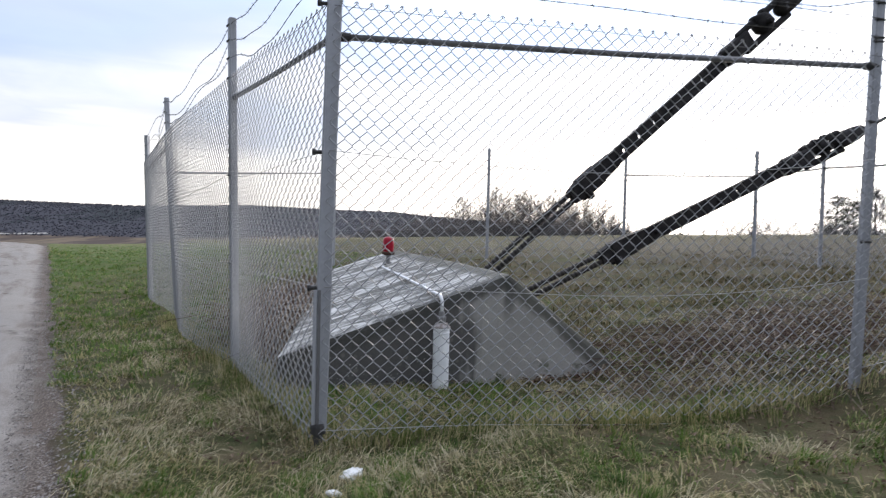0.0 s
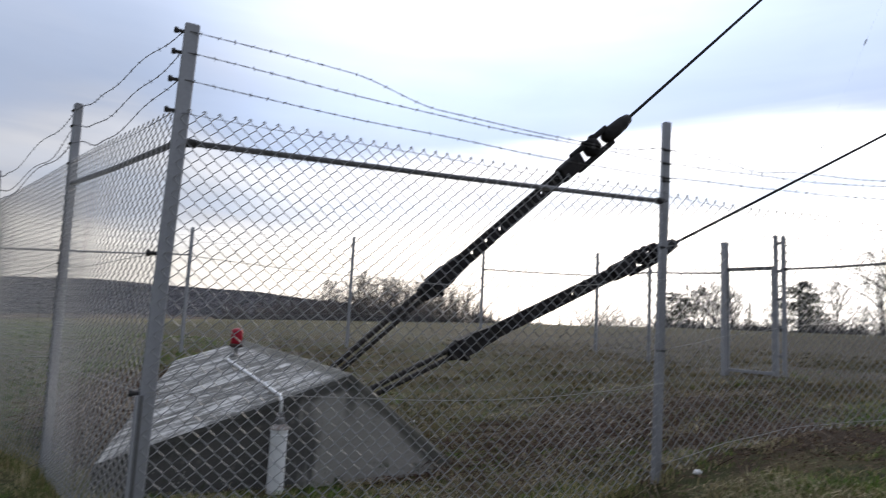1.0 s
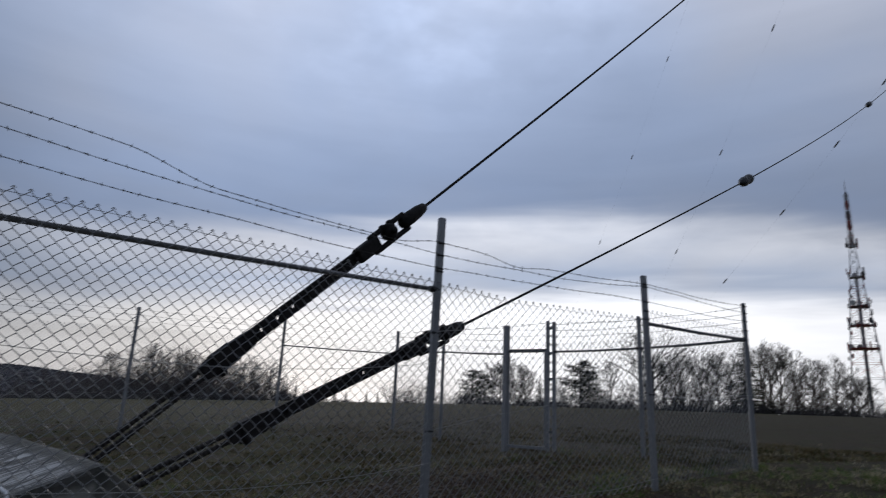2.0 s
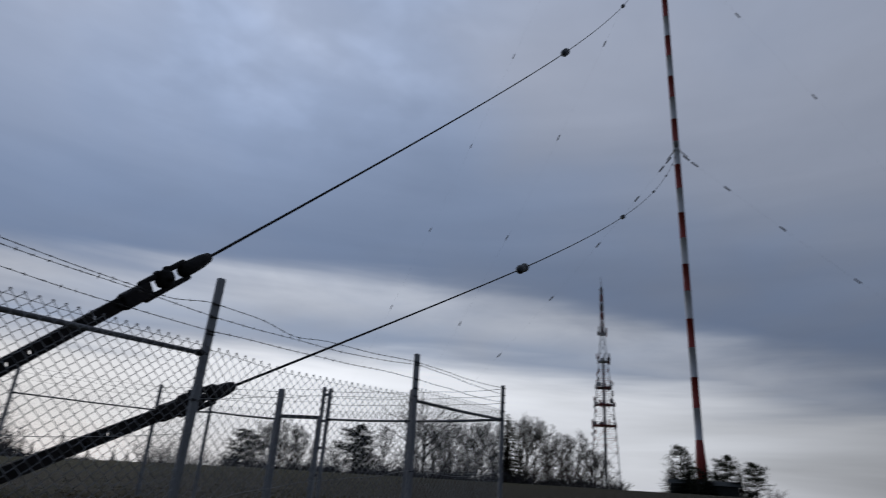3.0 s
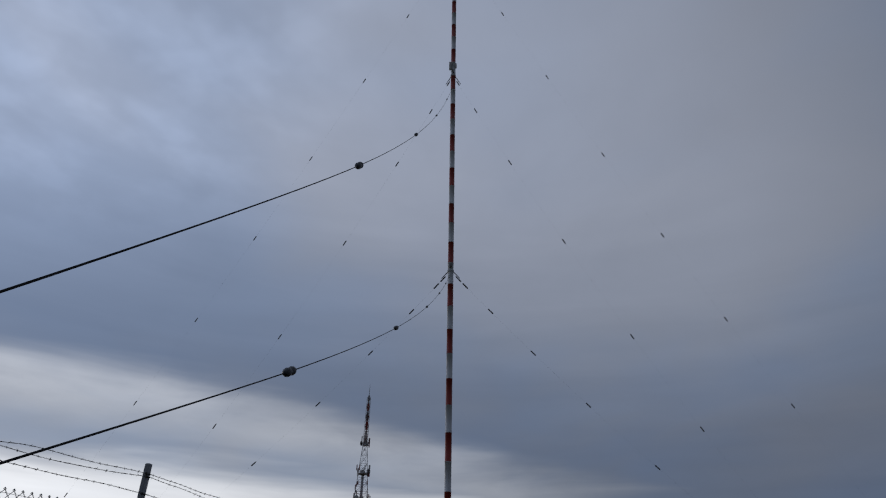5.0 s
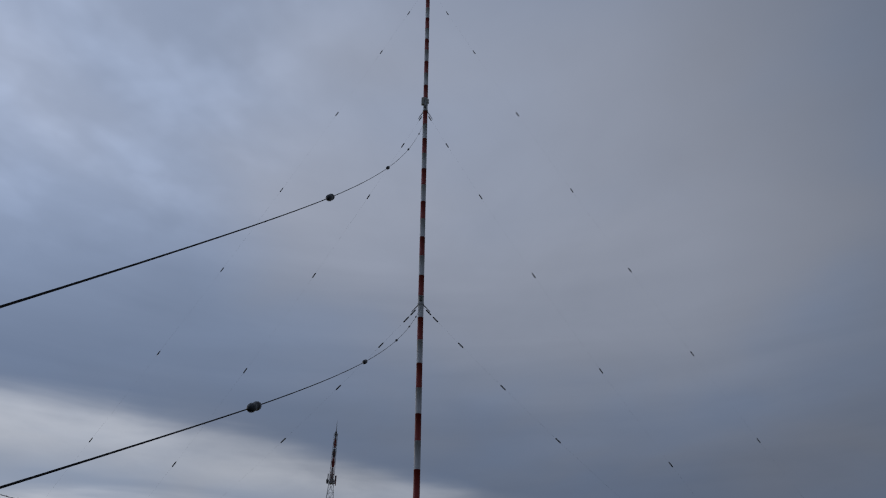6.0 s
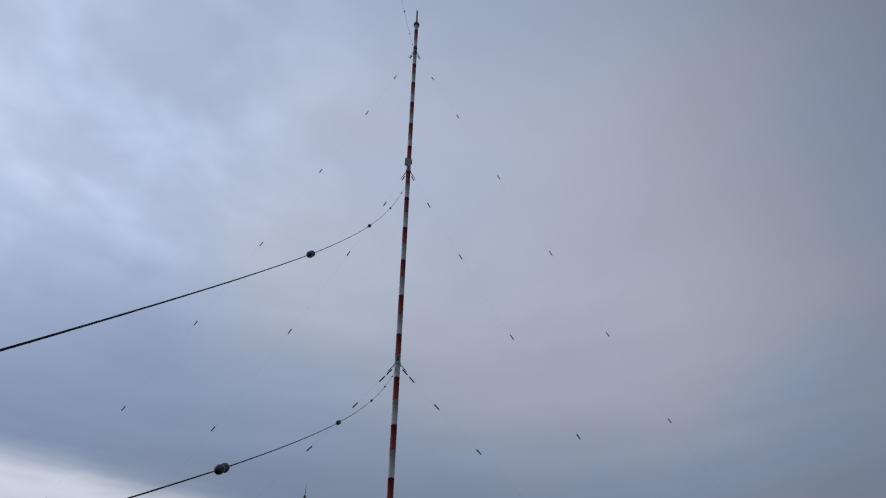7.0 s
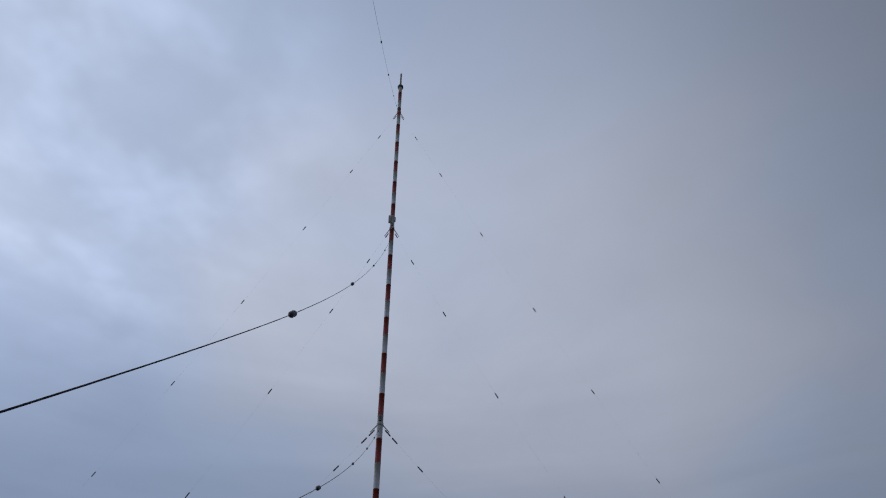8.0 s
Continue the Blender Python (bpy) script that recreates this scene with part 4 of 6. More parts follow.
def build_block():
    prof = [(-2.05, -0.35), (-2.05, 0.30), (0.0, 0.985), (1.2, 0.06), (1.2, -0.35)]
    bm = bmesh.new()
    rows = []
    for w in np.linspace(0, BLOCK_W, 9):
        shift = 0.207 * w          # the low end is cut askew
        rows.append([bm.verts.new((s + (shift if s < -1 else 0), w, z + (0.334 * shift if s < -1 and z > 0 else 0) + (ridge_lift(w) if z > 0.2 else 0))) for s, z in prof])
    for i in range(len(rows) - 1):
        for k in range(len(prof)):
            j = (k + 1) % len(prof)
            bm.faces.new((rows[i][k], rows[i][j], rows[i + 1][j], rows[i + 1][k]))
    bm.faces.new(rows[0][::-1])
    bm.faces.new(rows[-1])
    bmesh.ops.recalc_face_normals(bm, faces=bm.faces)
    sharp = [e for e in bm.edges if len(e.link_faces) == 2 and e.calc_face_angle() > 0.3]
    bmesh.ops.bevel(bm, geom=sharp, offset=0.045, segments=2, affect="EDGES", profile=0.6)
    bmesh.ops.triangulate(bm, faces=[f for f in bm.faces if len(f.verts) > 4])
    bmesh.ops.subdivide_edges(bm, edges=[e for e in bm.edges if e.calc_length() > 0.35], cuts=3, use_grid_fill=True)
    for v in bm.verts:
        n = noise.noise(v.co * 2.3) * 0.012 + noise.noise(v.co * 9.0) * 0.004
        v.co += v.normal * n
    me = bpy.data.meshes.new("anchor_block")
    bm.to_mesh(me)
    bm.free()
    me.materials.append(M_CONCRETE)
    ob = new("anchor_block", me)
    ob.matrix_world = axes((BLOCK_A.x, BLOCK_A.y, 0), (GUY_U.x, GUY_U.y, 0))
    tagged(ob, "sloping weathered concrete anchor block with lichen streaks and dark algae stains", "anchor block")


build_block()


def top_plane(s):
    return 0.985 + 0.334 * s


def build_cable_pipe():
    p = block_at(-0.68, -0.13, 0)
    base = gz(p.x, p.y)
    t = thing("cable_pipe", (p.x, p.y, base), "white painted cable pipe standing against the concrete block", "pipe")
    g = Geo().lathe(Matrix.Translation((p.x, p.y, 0)), [(0.071, base - 0.1), (0.07, 0.25), (0.07, 0.478), (0.073, 0.482), (0.073, 0.49), (0.07, 0.494), (0.07, 0.515), (0.077, 0.518), (0.077, 0.534), (0.07, 0.537)], 24)
    sleeve = part("sleeve", g, M_WHITE, t)
    g = Geo().lathe(Matrix.Translation((p.x, p.y, 0)), [(0.0775, 0.53), (0.0785, 0.534), (0.075, 0.541), (0.06, 0.556), (0.05, 0.57), (0.03, 0.573)], 24)
    part("cap", g, M_CAP, sleeve, "weathered grey cap with a rusty rim")
    g = Geo().lathe(Matrix.Translation((p.x, p.y, 0)), [(0.036, 0.565), (0.037, 0.6), (0.04, 0.602), (0.04, 0.622), (0.028, 0.63), (0.026, 0.665), (0.015, 0.675)], 10)
    part("gland", g, M_GREYFIT, t, "grey screwed cable gland")
    path = [p + Vector((0, 0, 0.66)), p + Vector((0, 0, 0.76))]
    for s, w, dz in ((-0.685, -0.11, 0.035), (-0.67, -0.03, 0.045), (-0.66, 0.06, 0.03), (-0.635, 1.0, 0.024), (-0.605, 2.0, 0.024), (-0.58, 2.85, 0.024), (-0.57, 3.1, 0.03)):
        path.append(block_at(s, w, top_plane(s) + ridge_lift(w) + dz))
    part("conduit", Geo().tube(path, 0.0138, 10), M_WHITE, t, smooth=True)
    for w in (0.7, 1.9):
        s = -0.645 + 0.035 * w / 2
        m = axes(block_at(s, w, top_plane(s) + ridge_lift(w) + 0.026), (GUY_U.x, GUY_U.y, 0.334))
        part("saddle", Geo().bevel_box(m, 0.06, 0.02, 0.034, 0.005), M_WHITE, t)


def build_lamp():
    s, w = -0.42, 3.4
    p = block_at(s, w, top_plane(s) + ridge_lift(w))
    t = thing("obstruction_lamp", p, "red glass obstruction lamp on a short grey stand", "warning lamp")
    m = Matrix.Translation(p)
    part("stand", Geo().lathe(m, [(0.08, -0.03), (0.076, 0.012), (0.034, 0.025), (0.03, 0.1), (0.055, 0.112), (0.055, 0.12)], 14), M_GREYFIT, t, smooth=True)
    part("base_ring", Geo().lathe(m, [(0.055, 0.115), (0.09, 0.128), (0.092, 0.16), (0.08, 0.167)], 18), M_RUST, t, "dark red base ring", smooth=True)
    part("lens", Geo().lathe(m, [(0.075, 0.165), (0.077, 0.195), (0.073, 0.21), (0.077, 0.225), (0.077, 0.325), (0.07, 0.352), (0.045, 0.372), (0.012, 0.378)], 20), M_REDLENS, t, "glossy red glass dome", smooth=True)


build_cable_pipe()
build_lamp()

# ---- guys: their tackle at the block, ropes and insulators ----
GUY_P = BLOCK_A + GUY_V * 2.05


def guy_point(s, z):
    p = GUY_P + GUY_U * s
    return Vector((p.x, p.y, z))


def plate(g, m, x0, x1, y, thick, half, holes, grow=1.0):
    """A flat bar along x with square-cut holes; half may differ at its two ends."""
    cuts = sorted(holes)
    edges = [x0] + [e for c, r in cuts for e in (c - r, c + r)] + [x1]

    def bar(a, b, lo_a, hi_a, lo_b, hi_b):
        pts = [m @ Vector(q) for q in ((a, y - thick / 2, lo_a), (b, y - thick / 2, lo_b), (b, y + thick / 2, lo_b), (a, y + thick / 2, lo_a),
                                        (a, y - thick / 2, hi_a), (b, y - thick / 2, hi_b), (b, y + thick / 2, hi_b), (a, y + thick / 2, hi_a))]
        g.add(pts, [(3, 2, 1, 0), (4, 5, 6, 7), (0, 1, 5, 4), (1, 2, 6, 5), (2, 3, 7, 6), (3, 0, 4, 7)])

    def h(x):
        return half + (half * grow - half) * (x - x0) / (x1 - x0)
    for i in range(0, len(edges), 2):
        a, b = edges[i], edges[i + 1]
        bar(a, b, -h(a), h(a), -h(b), h(b))
    for c, r in cuts:
        steps = 6
        for k in range(steps):
            a, b = c - r + 2 * r * k / steps, c - r + 2 * r * (k + 1) / steps
            ra, rb = (math.sqrt(max(0, r * r - (q - c) ** 2)) for q in (a, b))
            bar(a, b, ra, h(a), rb, h(b))
            bar(a, b, -h(a), -ra, -h(b), -rb)


def build_tackle(name, s0, z0, slope, fork, strap, link, end, label):
    start = guy_point(s0, z0)
    way = Vector((GUY_U.x, GUY_U.y, slope)).normalized()
    m = axes(start, way)
    t = thing(name, start, label, "guy anchor", group="guy anchors")
    for zz in (-0.05, 0.05):
        g = Geo()
        count = int((fork + 0.9) / 0.03)
        turns = [(0.03 if k % 2 else 0.039, -0.8 + k * 0.03) for k in range(count)]
        g.lathe(upright(m @ Vector((0, 0, zz)), way), [(0.036, -1.0)] + turns + [(0.034, fork + 0.1)], 12)
        part("threaded_rod", g, M_ROD, t)
    # fork head gripping the two rods
    g = Geo()
    for x0, x1, hy, hz0, hz1 in ((fork - 0.16, fork + 0.02, 0.055, 0.09, 0.12), (fork + 0.02, fork + 0.36, 0.075, 0.13, 0.13), (fork + 0.36, fork + 0.66, 0.055, 0.122, 0.103)):
        pts = [m @ Vector((x, sy * hy, sz * hz)) for x, hz in ((x0, hz0), (x1, hz1)) for sy, sz in ((-1, -1), (1, -1), (1, 1), (-1, 1))]
        g.add(pts, [(3, 2, 1, 0), (4, 5, 6, 7), (0, 1, 5, 4), (1, 2, 6, 5), (2, 3, 7, 6), (3, 0, 4, 7)])
    head = part("fork_head", g, M_TAR, t)
    for y in (-0.07, 0.07):
        c = Geo().lathe(m @ Matrix.Translation((fork + 0.05, y, -0.12)), [(0.05, -0.05), (0.055, -0.02), (0.055, 0.03), (0.045, 0.05)], 10)
        part("bolt", c, M_TAR, head)
    # twin straps with holes
    n = strap - fork
    if name.startswith("steep"):
        holes = [(fork + n * q, 0.036) for q in (0.25, 0.34, 0.43, 0.72)]
    else:
        holes = [(fork + n * q, 0.036) for q in (0.62,)]
    for y in (-0.017, 0.017):
        g = Geo()
        plate(g, m, fork + 0.55, strap, y, 0.028, 0.1, holes)
        part("strap", g, M_TAR, t)
    for x in (fork + 0.75, fork + n * 0.52, fork + n * 0.84):
        c = Geo().lathe(upright(m @ Vector((x, -0.095, 0)), m.to_3x3() @ Vector((0, 1, 0))), [(0.03, 0), (0.034, 0.02), (0.034, 0.17), (0.03, 0.19)], 8)
        part("spacer_bolt", c, M_TAR, t)
    # sleeve where strap and shackle meet
    g = Geo().bevel_box(m @ Matrix.Translation((strap - 0.2, 0, 0)), 0.56, 0.17, 0.25, 0.03)
    part("sleeve", g, M_TAR, t)
    # shackle: two cheeks round an open eye, with a round knuckle between
    for zz in (-0.135, 0.13):
        g = Geo().bevel_box(m @ Matrix.Translation(((strap + link) / 2, 0, zz)), link - strap + 0.2, 0.08, 0.085, 0.02)
        part("cheek", g, M_TAR, t)
    x, kr = (strap + link) / 2, 0.2 * (link - strap)
    knuckle = Geo().lathe(upright(m @ Vector((x, -0.1, 0.02)), m.to_3x3() @ Vector((0, 1, 0))), [(kr * 0.65, 0), (kr * 0.92, 0.025), (kr, 0.1), (kr * 0.92, 0.175), (kr * 0.65, 0.2)], 10)
    kn = part("knuckle", knuckle, M_TAR, t, smooth=True)
    pin = Geo().lathe(upright(m @ Vector((x, -0.19, 0.02)), m.to_3x3() @ Vector((0, 1, 0))), [(0.035, 0), (0.045, 0.02), (0.045, 0.36), (0.035, 0.38)], 10)
    part("pin", pin, M_TAR, kn)
    for dx in (-0.1, 0.1):
        c = Geo().bevel_box(m @ Matrix.Translation((x + dx, 0, 0.15)), 0.1, 0.12, 0.09, 0.02)
        part("nut", c, M_TAR, kn)
    # cast socket that grips the rope
    q = upright(m @ Vector((link, 0, 0)), way)
    n = end - link
    g = Geo().lathe(q, [(0.085, -0.06), (0.12, 0.0), (0.125, n * 0.3), (0.115, n * 0.65), (0.085, n * 0.93), (0.05, n)], 16)
    part("socket", g, M_TAR, t, "cast rope socket", smooth=True)
    return m @ Vector((end, 0, 0))


UP_END = build_tackle("steep_guy_anchor", 0.66, 0.93, 0.868, 1.55, 4.95, 5.75, 6.42, "black tarred turnbuckle straps of the steep guy rope")
LOW_END = build_tackle("flat_guy_anchor", 1.27, 0.645, 0.452, 1.15, 4.75, 5.35, 5.93, "black tarred turnbuckle straps of the flatter guy rope")

LEVELS = {1: (90.0, 0.0), 2: (170.5, 0.0), 3: (249.1, 0.0)}
ANCHOR_D = {1: 154.0, 2: 154.0, 3: 215.0}


def insulator(g, p, way, size, lobes, stretch=1.0):
    """A stack of ribbed bodies along the rope."""
    q = upright(p, way)
    n = lobes
    prof = [(0.02 * size, -(n * 0.21 + 0.16) * size)]
    for k in range(n):
        c = (k - (n - 1) / 2) * 0.42 * size
        prof += [(0.13 * size, c - 0.2 * size), (0.18 * size, c - 0.09 * size), (0.2 * size, c), (0.18 * size, c + 0.09 * size), (0.13 * size, c + 0.2 * size)]
    prof.append((0.02 * size, (n * 0.21 + 0.16) * size))
    g.lathe(q, [(a, h * stretch) for a, h in prof], 10)


def build_guy(level, turn, spots, end=None, thick=0.0075, far=True):
    """A guy rope from the mast down to the ground, sagging, with its insulators at distances from the mast."""
    c, s = math.cos(turn), math.sin(turn)
    out = Vector((-GUY_U.x * c + GUY_U.y * s, -GUY_U.x * s - GUY_U.y * c))
    z_top = LEVELS[level][0] - ({1: 1.0, 2: 4.7, 3: 0.0}[level] if end is not None else 0.0)
    dist = ANCHOR_D[level]
    if end is not None:
        dist = (Vector(end[:2]) - MAST).length
        out = (Vector(end[:2]) - MAST).normalized()
        z_end = end[2]
    else:
        foot = MAST + out * dist
        z_end = gz(foot.x, foot.y)
    sag = {1: 6.0, 2: 11.0, 3: 11.2}[level] if end is None else {1: 4.2, 2: 6.8}[level]

    def at(d):
        h = d / dist
        p = MAST + out * d
        u = max(0.0, (d - spots[0][0]) / (dist - spots[0][0])) if end is not None else 0.0
        taut = {1: 0.02, 2: 0.02, 3: 0.0}[level] * 4 * u * (1 - u)     # straighter between the anchor and the first heavy insulator
        return Vector((p.x, p.y, z_top + (z_end - z_top) * h - 4 * sag * h * (1 - h) + taut))
    foot = at(dist)
    t = thing("guy_rope", foot, "long steel guy rope with dark insulators, running up to the mast", "guy rope", group="guy ropes of the mast")
    g = Geo()
    n = 72
    path = [at(0.9 + (dist - 0.9) * k / n) for k in range(n + 1)]
    g.tube(path, [thick * (1.2 - 0.2 * k / n) for k in range(n + 1)] if not far else thick, 6 if not far else 4, False)
    part("rope", g, M_ROPE if not far else M_FARROPE, t, smooth=True)
    for d, size, lobes in spots:
        g = Geo()
        way = (at(d - 0.5) - at(d + 0.5)).normalized()
        insulator(g, at(d), way, size, lobes, 1.0 if far else 1.4)
        part("insulator", g, M_INSUL if not far else M_FARINS, t, smooth=True)


NEAR_1 = [(132.2, 1.05, 2), (101.6, 1.1, 2), (70.0, 0.95, 2), (43.3, 0.95, 2), (22.0, 0.95, 2), (8.0, 0.9, 2)]
NEAR_2 = [(124.0, 1.25, 2), (94.2, 1.2, 2), (63.5, 1.0, 2), (31.3, 1.0, 2), (10.0, 0.95, 2)]
NEAR_3 = [(190, 0.8, 2), (155, 0.8, 2), (120, 0.9, 2), (94.5, 1.0, 2), (70.3, 1.0, 2), (43.5, 0.95, 2), (22, 0.9, 2), (9, 0.9, 2)]
FAR_1 = [(2.6, 1.2, 4), (4.9, 1.2, 4), (13.4, 1.12, 4), (27.7, 1.12, 4), (46.4, 1.12, 4), (70.2, 1.12, 4), (100, 1.12, 4), (128, 1.12, 4)]
FAR_2 = [(2.0, 1.1, 4), (9.2, 1.1, 4), (22.8, 1.1, 4), (43.3, 1.1, 4), (68.0, 1.1, 4), (92.5, 1.1, 4), (122, 1.1, 4)]
FAR_3 = [(2.0, 1.1, 4), (9.6, 1.1, 4), (22.7, 1.1, 4), (43.0, 1.1, 4), (67.2, 1.1, 4), (91.8, 1.1, 4), (117, 1.1, 4), (142.8, 1.1, 4), (172, 1.1, 4), (200, 1.1, 4)]
build_guy(2, 0, NEAR_2, UP_END, thick=0.029, far=False)
build_guy(1, 0, NEAR_1, LOW_END, thick=0.029, far=False)
build_guy(3, radians(-0.65), NEAR_3, thick=0.02, far=False)
for turn in (radians(120), radians(-120)):
    build_guy(1, turn, FAR_1)
    build_guy(2, turn, FAR_2)
    build_guy(3, turn, FAR_3)


# ---- the mast ----
def build_mast():
    z0 = 5.0
    t = thing("radio_mast", (MAST.x, MAST.y, z0), "very tall slender guyed radio mast in red and white bands", "radio mast")
    unit = Geo().lathe(Matrix.Identity(4), [(0.84, 0.0), (0.86, 0.04), (0.86, 0.12), (0.83, 0.14), (0.83, 6.98), (0.86, 7.0), (0.86, 7.08), (0.84, 7.1)], 20)
    red, white = mesh_of("red_section", unit, M_MASTRED, smooth=True), mesh_of("white_section", unit, M_MASTWHITE, smooth=True)
    z, k = 21.9 - 7.07, 1
    while z < 266:
        ob = new("mast_section", red if k % 2 == 0 else white)
        tall = 7.07 if z < 163 else 6.86      # the upper sections are a little shorter
        ob.parent, ob.location, ob.scale = t, (0, 0, z - z0), (1, 1, tall / 7.1)
        z, k = z + tall, k + 1
    foot = Geo().lathe(Matrix.Translation((MAST.x, MAST.y, 0)), [(0.5, z0), (0.7, z0 + 0.8), (1.1, z0 + 2.0), (1.15, z0 + 5), (0.83, z0 + 9.9)], 20)
    part("mast_foot", foot, M_MASTRED, t, "red flared mast foot", smooth=True)
    top = Geo().lathe(Matrix.Translation((MAST.x, MAST.y, 0)), [(0.83, z), (0.83, 271.4)], 20)
    part("mast_section", top, M_MASTWHITE, t)
    ring = Geo().lathe(Matrix.Translation((MAST.x, MAST.y, 0)), [(0.8, 270.9), (1.35, 271.1), (1.4, 271.9), (1.3, 272.4), (0.7, 272.5)], 18)
    part("top_platform", ring, M_TOWERDARK, t, "dark ring platform")
    g = Geo()
    for dx, dy in ((0.25, 0.25), (-0.25, 0.25), (-0.25, -0.25), (0.25, -0.25)):
        g.tube([(MAST.x + dx, MAST.y + dy, 272.4), (MAST.x + dx * 0.8, MAST.y + dy * 0.8, 285)], 0.09, 5)
    for h in np.arange(273.5, 285, 1.3):
        g.box(Matrix.Translation((MAST.x, MAST.y, float(h))), 0.75, 0.75, 0.16)
    part("top_aerial", g, M_TOWERSTEEL, t, "lattice aerial at the tip")
    for level, (h, _) in LEVELS.items():
        g = Geo().lathe(Matrix.Translation((MAST.x, MAST.y, h)), [(0.84, -0.5), (0.96, -0.4), (0.96, 0.3), (0.84, 0.4)], 18)
        collar = part("guy_collar", g, M_TOWERSTEEL, t, smooth=True)
        for turn in (0, 120, -120):
            c, s = math.cos(radians(turn)), math.sin(radians(turn))
            out = Vector((-GUY_U.x * c + GUY_U.y * s, -GUY_U.x * s - GUY_U.y * c, 0))
            if turn or level == 3:
                drop = {1: 0.72, 2: 1.2, 3: 1.25}[level]
                a = Vector((MAST.x, MAST.y, h)) + out * 0.9
                part("guy_lug", Geo().tube([a, a + Vector((out.x, out.y, -drop)) * 2.2], [0.17, 0.1], 6), M_TOWERDARK, collar)
    g = Geo()
    side = Vector((-GUY_U.y, GUY_U.x))
    for k, (w, h, d) in enumerate(((0.9, 3.6, 0.9), (0.5, 2.2, 0.6))):
        p = MAST - GUY_U * 0.9 + side * (1.0 if k == 0 else -1.0)
        g.bevel_box(axes((p.x, p.y, 174.6), (GUY_U.x, GUY_U.y, 0)), d, w, h, 0.08)
    part("equipment_box", g, M_HOUSE, t, "pale equipment boxes")
    for h in (91.0, 171.4, 249.9):
        g = Geo()
        p = MAST - GUY_U * 1.05
        for k in range(3):
            q = p + side * (k - 1) * 0.25
            g.tube([(q.x, q.y, h - 0.3), (q.x, q.y, h + 1.3)], 0.08, 6)
        g.bevel_box(axes((p.x, p.y, h - 0.3), (GUY_U.x, GUY_U.y, 0)), 0.4, 0.7, 0.15, 0.03)
        part("lamp_bracket", g, M_TOWERDARK, t)


build_mast()


# ---- the lattice tower behind ----
def build_tower():
    tx, ty, base = 234.8, 135.8, 3.0
    t = thing("lattice_tower", (tx, ty, base), "free-standing red and white lattice transmitter tower with platforms", "lattice tower")
    face = Vector((-tx, -ty)).normalized()
    side = Vector((-face.y, face.x))

    def half(z):
        return float(np.interp(z, [3, 18, 28.4, 36.8, 43.7, 54.7, 66.4, 87], [5.6, 4.9, 4.3, 3.6, 2.9, 1.9, 0.95, 0.75]))

    def corner(i, z):
        a = radians(45 + 90 * i)
        h = half(z) * math.sqrt(2)
        p = Vector((tx, ty)) + face * math.cos(a) * h + side * math.sin(a) * h
        return Vector((p.x, p.y, z))
    levels = [3, 10.5, 18, 23.2, 28.4, 32.6, 36.8, 40.2, 43.7, 47.4, 51, 54.7, 58.6, 62.5, 66.4, 70.5, 74.6, 78.7, 82.8, 87]
    for i in range(4):
        g = Geo().tube([corner(i, z) for z in levels], [0.12 if z < 50 else 0.1 for z in levels], 5)
        part("leg", g, M_TOWERSTEEL, t)
    for a, b in zip(levels, levels[1:]):
        g = Geo()
        for i in range(4):
            j = (i + 1) % 4
            g.tube([corner(i, a), corner(j, b)], 0.055, 4)
            g.tube([corner(j, a), corner(i, b)], 0.055, 4)
            g.tube([corner(i, b), corner(j, b)], 0.08, 4)
            mid = (a + b) / 2
            g.tube([corner(i, mid), corner(j, mid)], 0.045, 4)
        band = int((a - 3) // 12) % 2
        part("bracing", g, M_TOWERRED if band else M_TOWERSTEEL, t)
    g = Geo().lathe(Matrix.Translation((tx, ty, 0)), [(0.6, 3), (0.6, 44), (0.5, 54.7)], 12)
    part("service_shaft", g, M_TOWERSTEEL, t, smooth=True)
    rng = random.Random(8)
    for z in (28.4, 36.8, 43.7, 54.7, 66.4):
        g, r = Geo(), half(z) + (0.5 if z > 40 else 0.4)
        g.lathe(Matrix.Translation((tx, ty, z)), [(r * 0.6, -0.1), (r, -0.1), (r, 0.12), (r * 0.97, 0.14), (r * 0.6, 0.0)], 18)
        deck = part("platform", g, M_TOWERRED if z < 40 else M_TOWERDARK if z < 50 else M_TOWERSTEEL, t)
        rail = Geo()
        ring = [(tx + r * math.cos(q), ty + r * math.sin(q), z + 1.2) for q in np.linspace(0, 2 * math.pi, 17)]
        rail.tube(ring, 0.06, 4, False)
        for p in ring[:-1]:
            rail.tube([(p[0], p[1], z), p], 0.05, 4)
        part("railing", rail, M_TOWERDARK, deck)
        for k in range(13 if z < 60 else 7):
            a = rng.uniform(0, 2 * math.pi)
            p = Vector((tx + (r + 0.3) * math.cos(a), ty + (r + 0.3) * math.sin(a), z + rng.uniform(0.6, 1.4)))
            if k < 2:
                d = Geo().lathe(upright(p, (math.cos(a), math.sin(a), 0)), [(0.3, -0.4), (0.95, -0.1), (1.0, 0.2), (0.9, 0.25)], 14)
                part("dish", d, M_TOWERDARK if k else M_HOUSE, deck, smooth=True)
            else:
                d = Geo().bevel_box(Matrix.Translation(p + Vector((0, 0, rng.uniform(-1.2, 1.4)))), 0.35, 0.35, rng.uniform(1.4, 3.2), 0.05)
                part("panel_aerial", d, (M_TOWERRED, M_HOUSE, M_TOWERDARK)[k % 3], deck)
